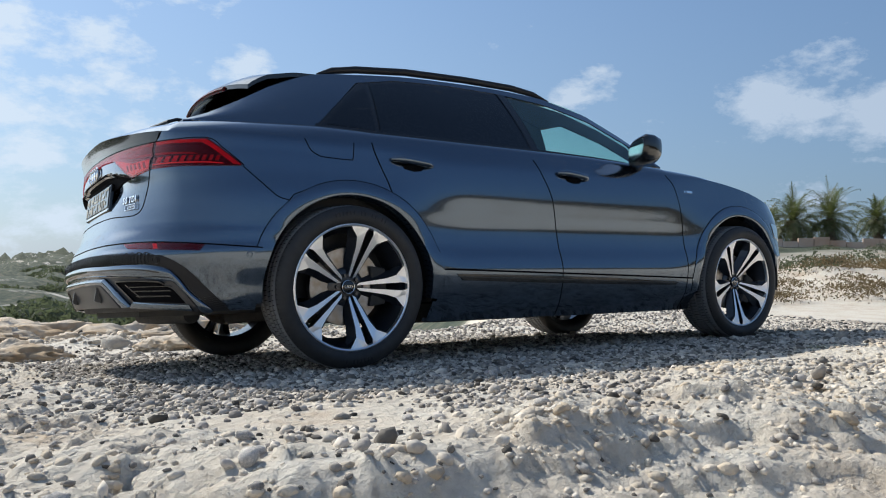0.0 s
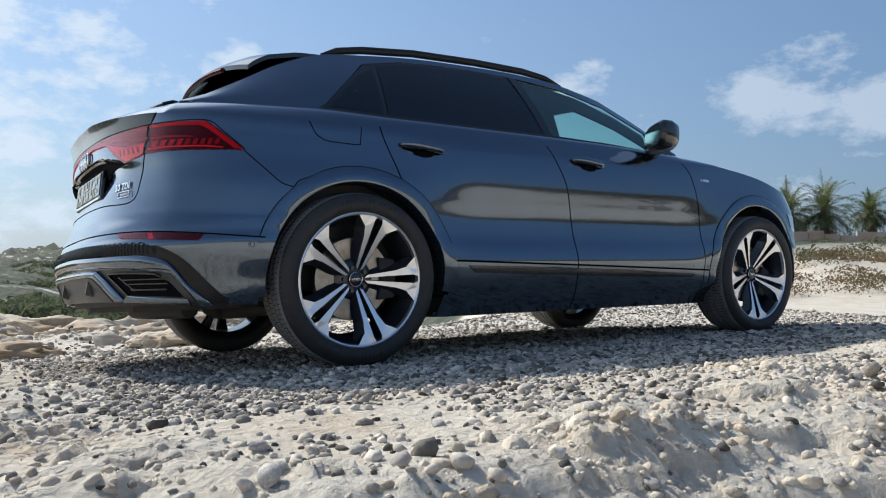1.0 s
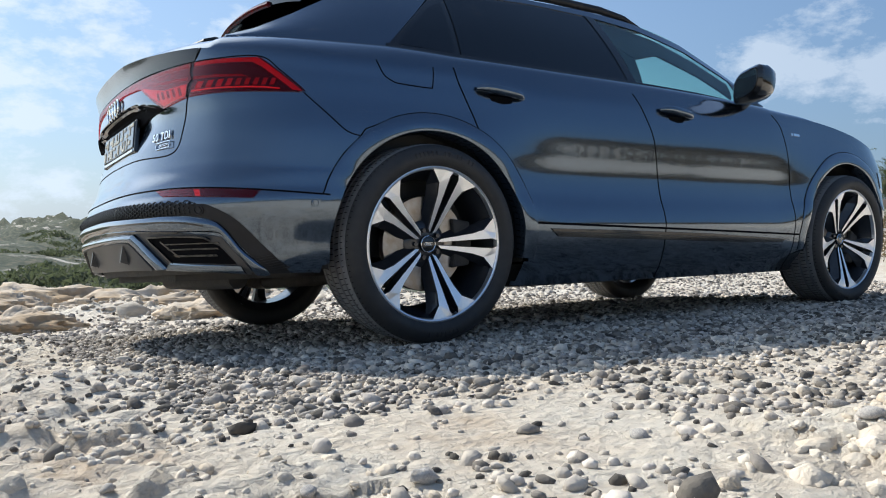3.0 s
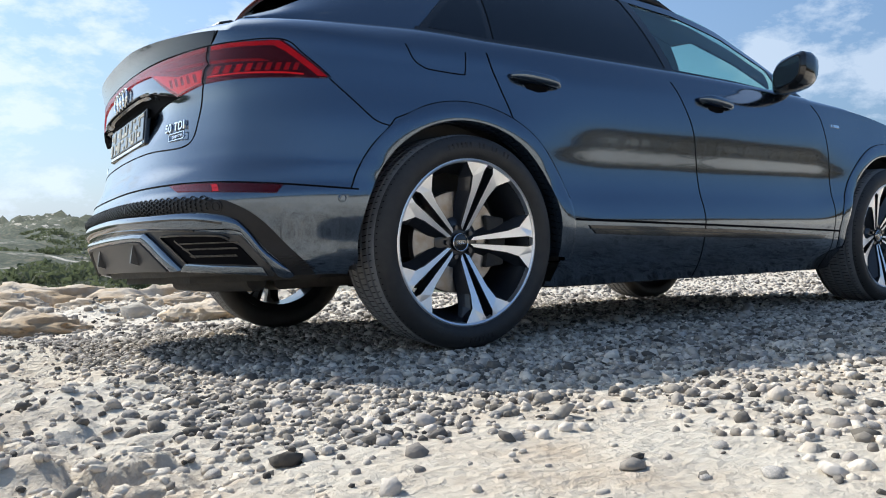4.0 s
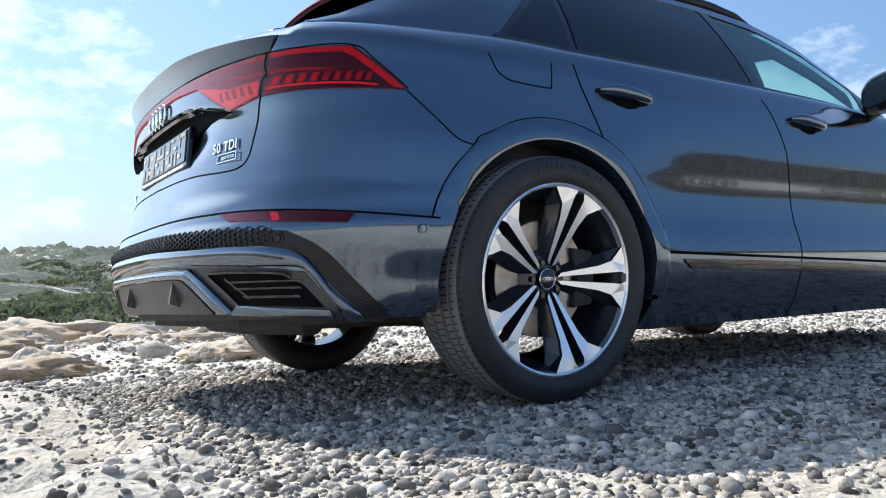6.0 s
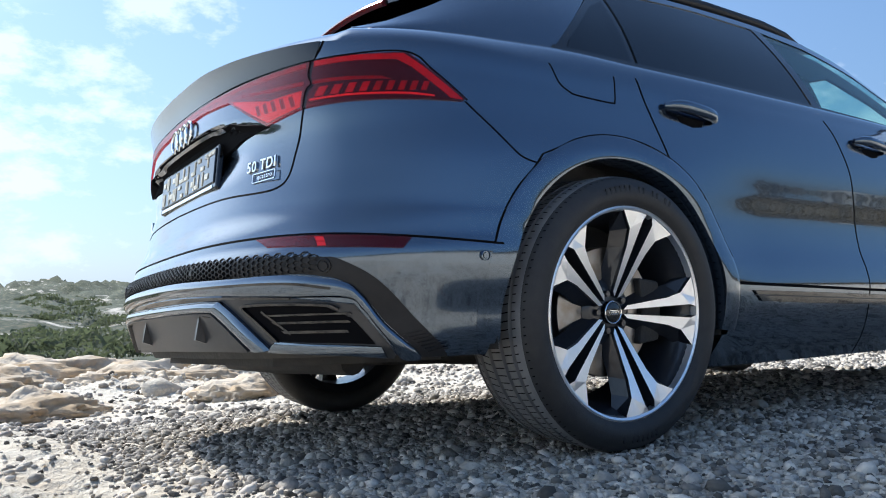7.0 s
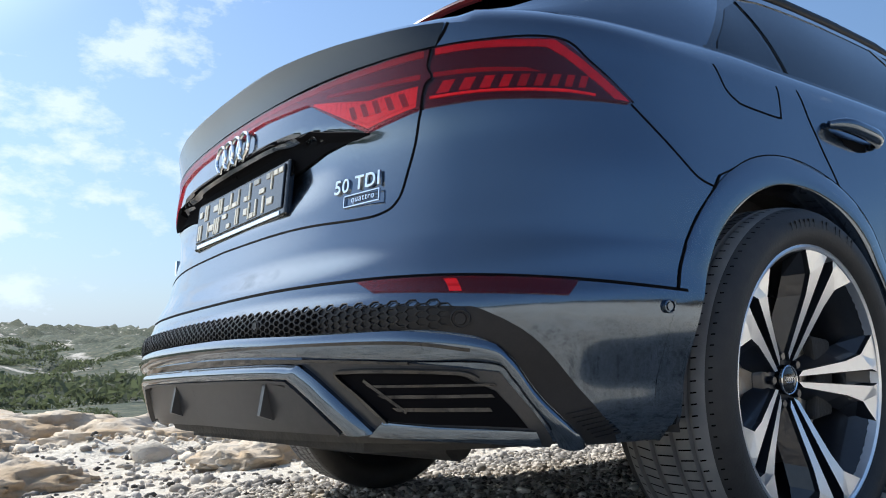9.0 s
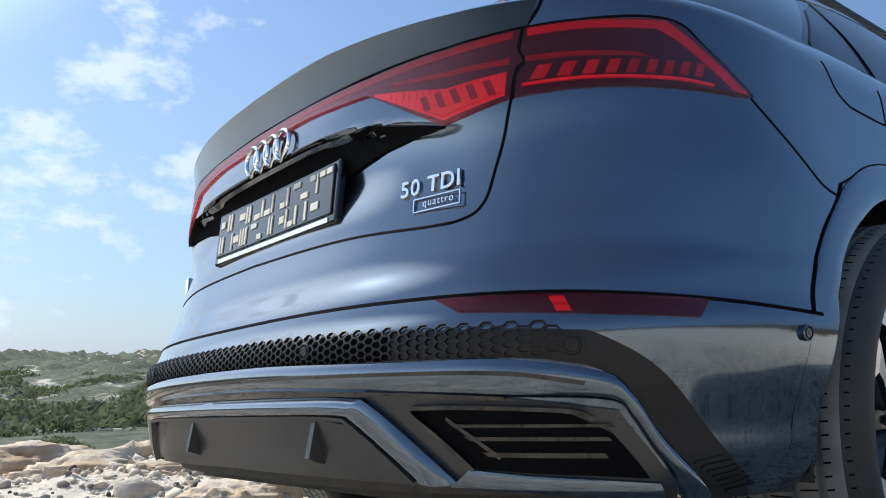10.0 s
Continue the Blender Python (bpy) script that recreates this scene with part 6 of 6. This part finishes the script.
def outcrop(x, y, lx, ly, lz, turn, seed):
    """A low eroded block: uneven plan, stepped flanks, half sunk."""
    d = ROCK_V
    u, w = d[:, 0] * 2.1 + seed * 7.7 + d[:, 2], d[:, 1] * 2.1 - seed * 3.1 + d[:, 2] * 0.6
    r = 1 + 0.55 * fbm(u, w, 5, 200 + seed, 0.55) + 0.16 * np.abs(fbm(u * 4, w * 4, 4, 220 + seed, 0.6)) + 0.05 * fbm(u * 14, w * 14, 3, 240 + seed)
    P = d * r[:, None]
    P[:, 2] = 0.6 * P[:, 2] + 0.4 * np.round(P[:, 2] * 4) / 4 + 0.05 * fbm(u * 5, w * 5, 3, 300 + seed)
    P = P * np.array([lx, ly, lz])
    c, s = math.cos(radians(turn)), math.sin(radians(turn))
    P = np.stack([P[:, 0] * c - P[:, 1] * s, P[:, 0] * s + P[:, 1] * c, P[:, 2]], -1)
    ob = fast_mesh("rock_outcrop", P, ROCK_F, M_ROCK)
    ob.location = (x, y, height_at(x, y) - lz * 0.12)
    tagged(ob, "low weathered tan limestone outcrop beside the gravel", "rock", "outcrops along the edge")


ROCKS = ((-0.1, 2.05, 0.38, 0.26, 0.12, 20, 1), (-0.3, 3.9, 0.75, 0.42, 0.19, -10, 2), (0.55, 5.2, 1.0, 0.55, 0.30, 15, 3), (-1.3, 2.2, 0.5, 0.35, 0.13, 35, 4), (0.7, 7.2, 1.3, 0.8, 0.38, 5, 5), (-0.85, 5.2, 0.8, 0.5, 0.24, -25, 6), (1.7, 6.5, 1.1, 0.6, 0.3, 40, 7), (-1.75, 3.6, 0.7, 0.5, 0.16, 10, 8))
for args in ROCKS:
    outcrop(*args)

# ---- loose stones, one by one ----
STONES = []
for k in range(6):
    g = np.random.default_rng(50 + k)
    P = ICO2_V * (1 + 0.20 * g.uniform(-1, 1, (len(ICO2_V), 1))) * np.array([1.2, 0.9, 0.62])
    me = bpy.data.meshes.new("stone")
    me.from_pydata([tuple(p) for p in P], [], [tuple(map(int, f)) for f in ICO2_F])
    me.materials.append(M_STONE)
    me.polygons.foreach_set("use_smooth", [True] * len(me.polygons))
    STONES.append(me)
g = np.random.default_rng(77)
placed = 0
while placed < 300:
    x, y = g.uniform(-2.3, 1.6), g.uniform(-3.3, -0.9)
    if g.uniform() > 0.35 + 0.6 * float(rockiness(np.array([x]), np.array([y]))[0]):
        continue
    s = float(g.lognormal(math.log(0.0115), 0.40))
    o = new("stone", STONES[placed % 6])
    o.parent = ground
    o.matrix_basis = pose(x, y, height_at(x, y) + s * 0.25, g.uniform(-25, 25), g.uniform(-25, 25), g.uniform(0, 360)) @ Matrix.Scale(s, 4)
    placed += 1
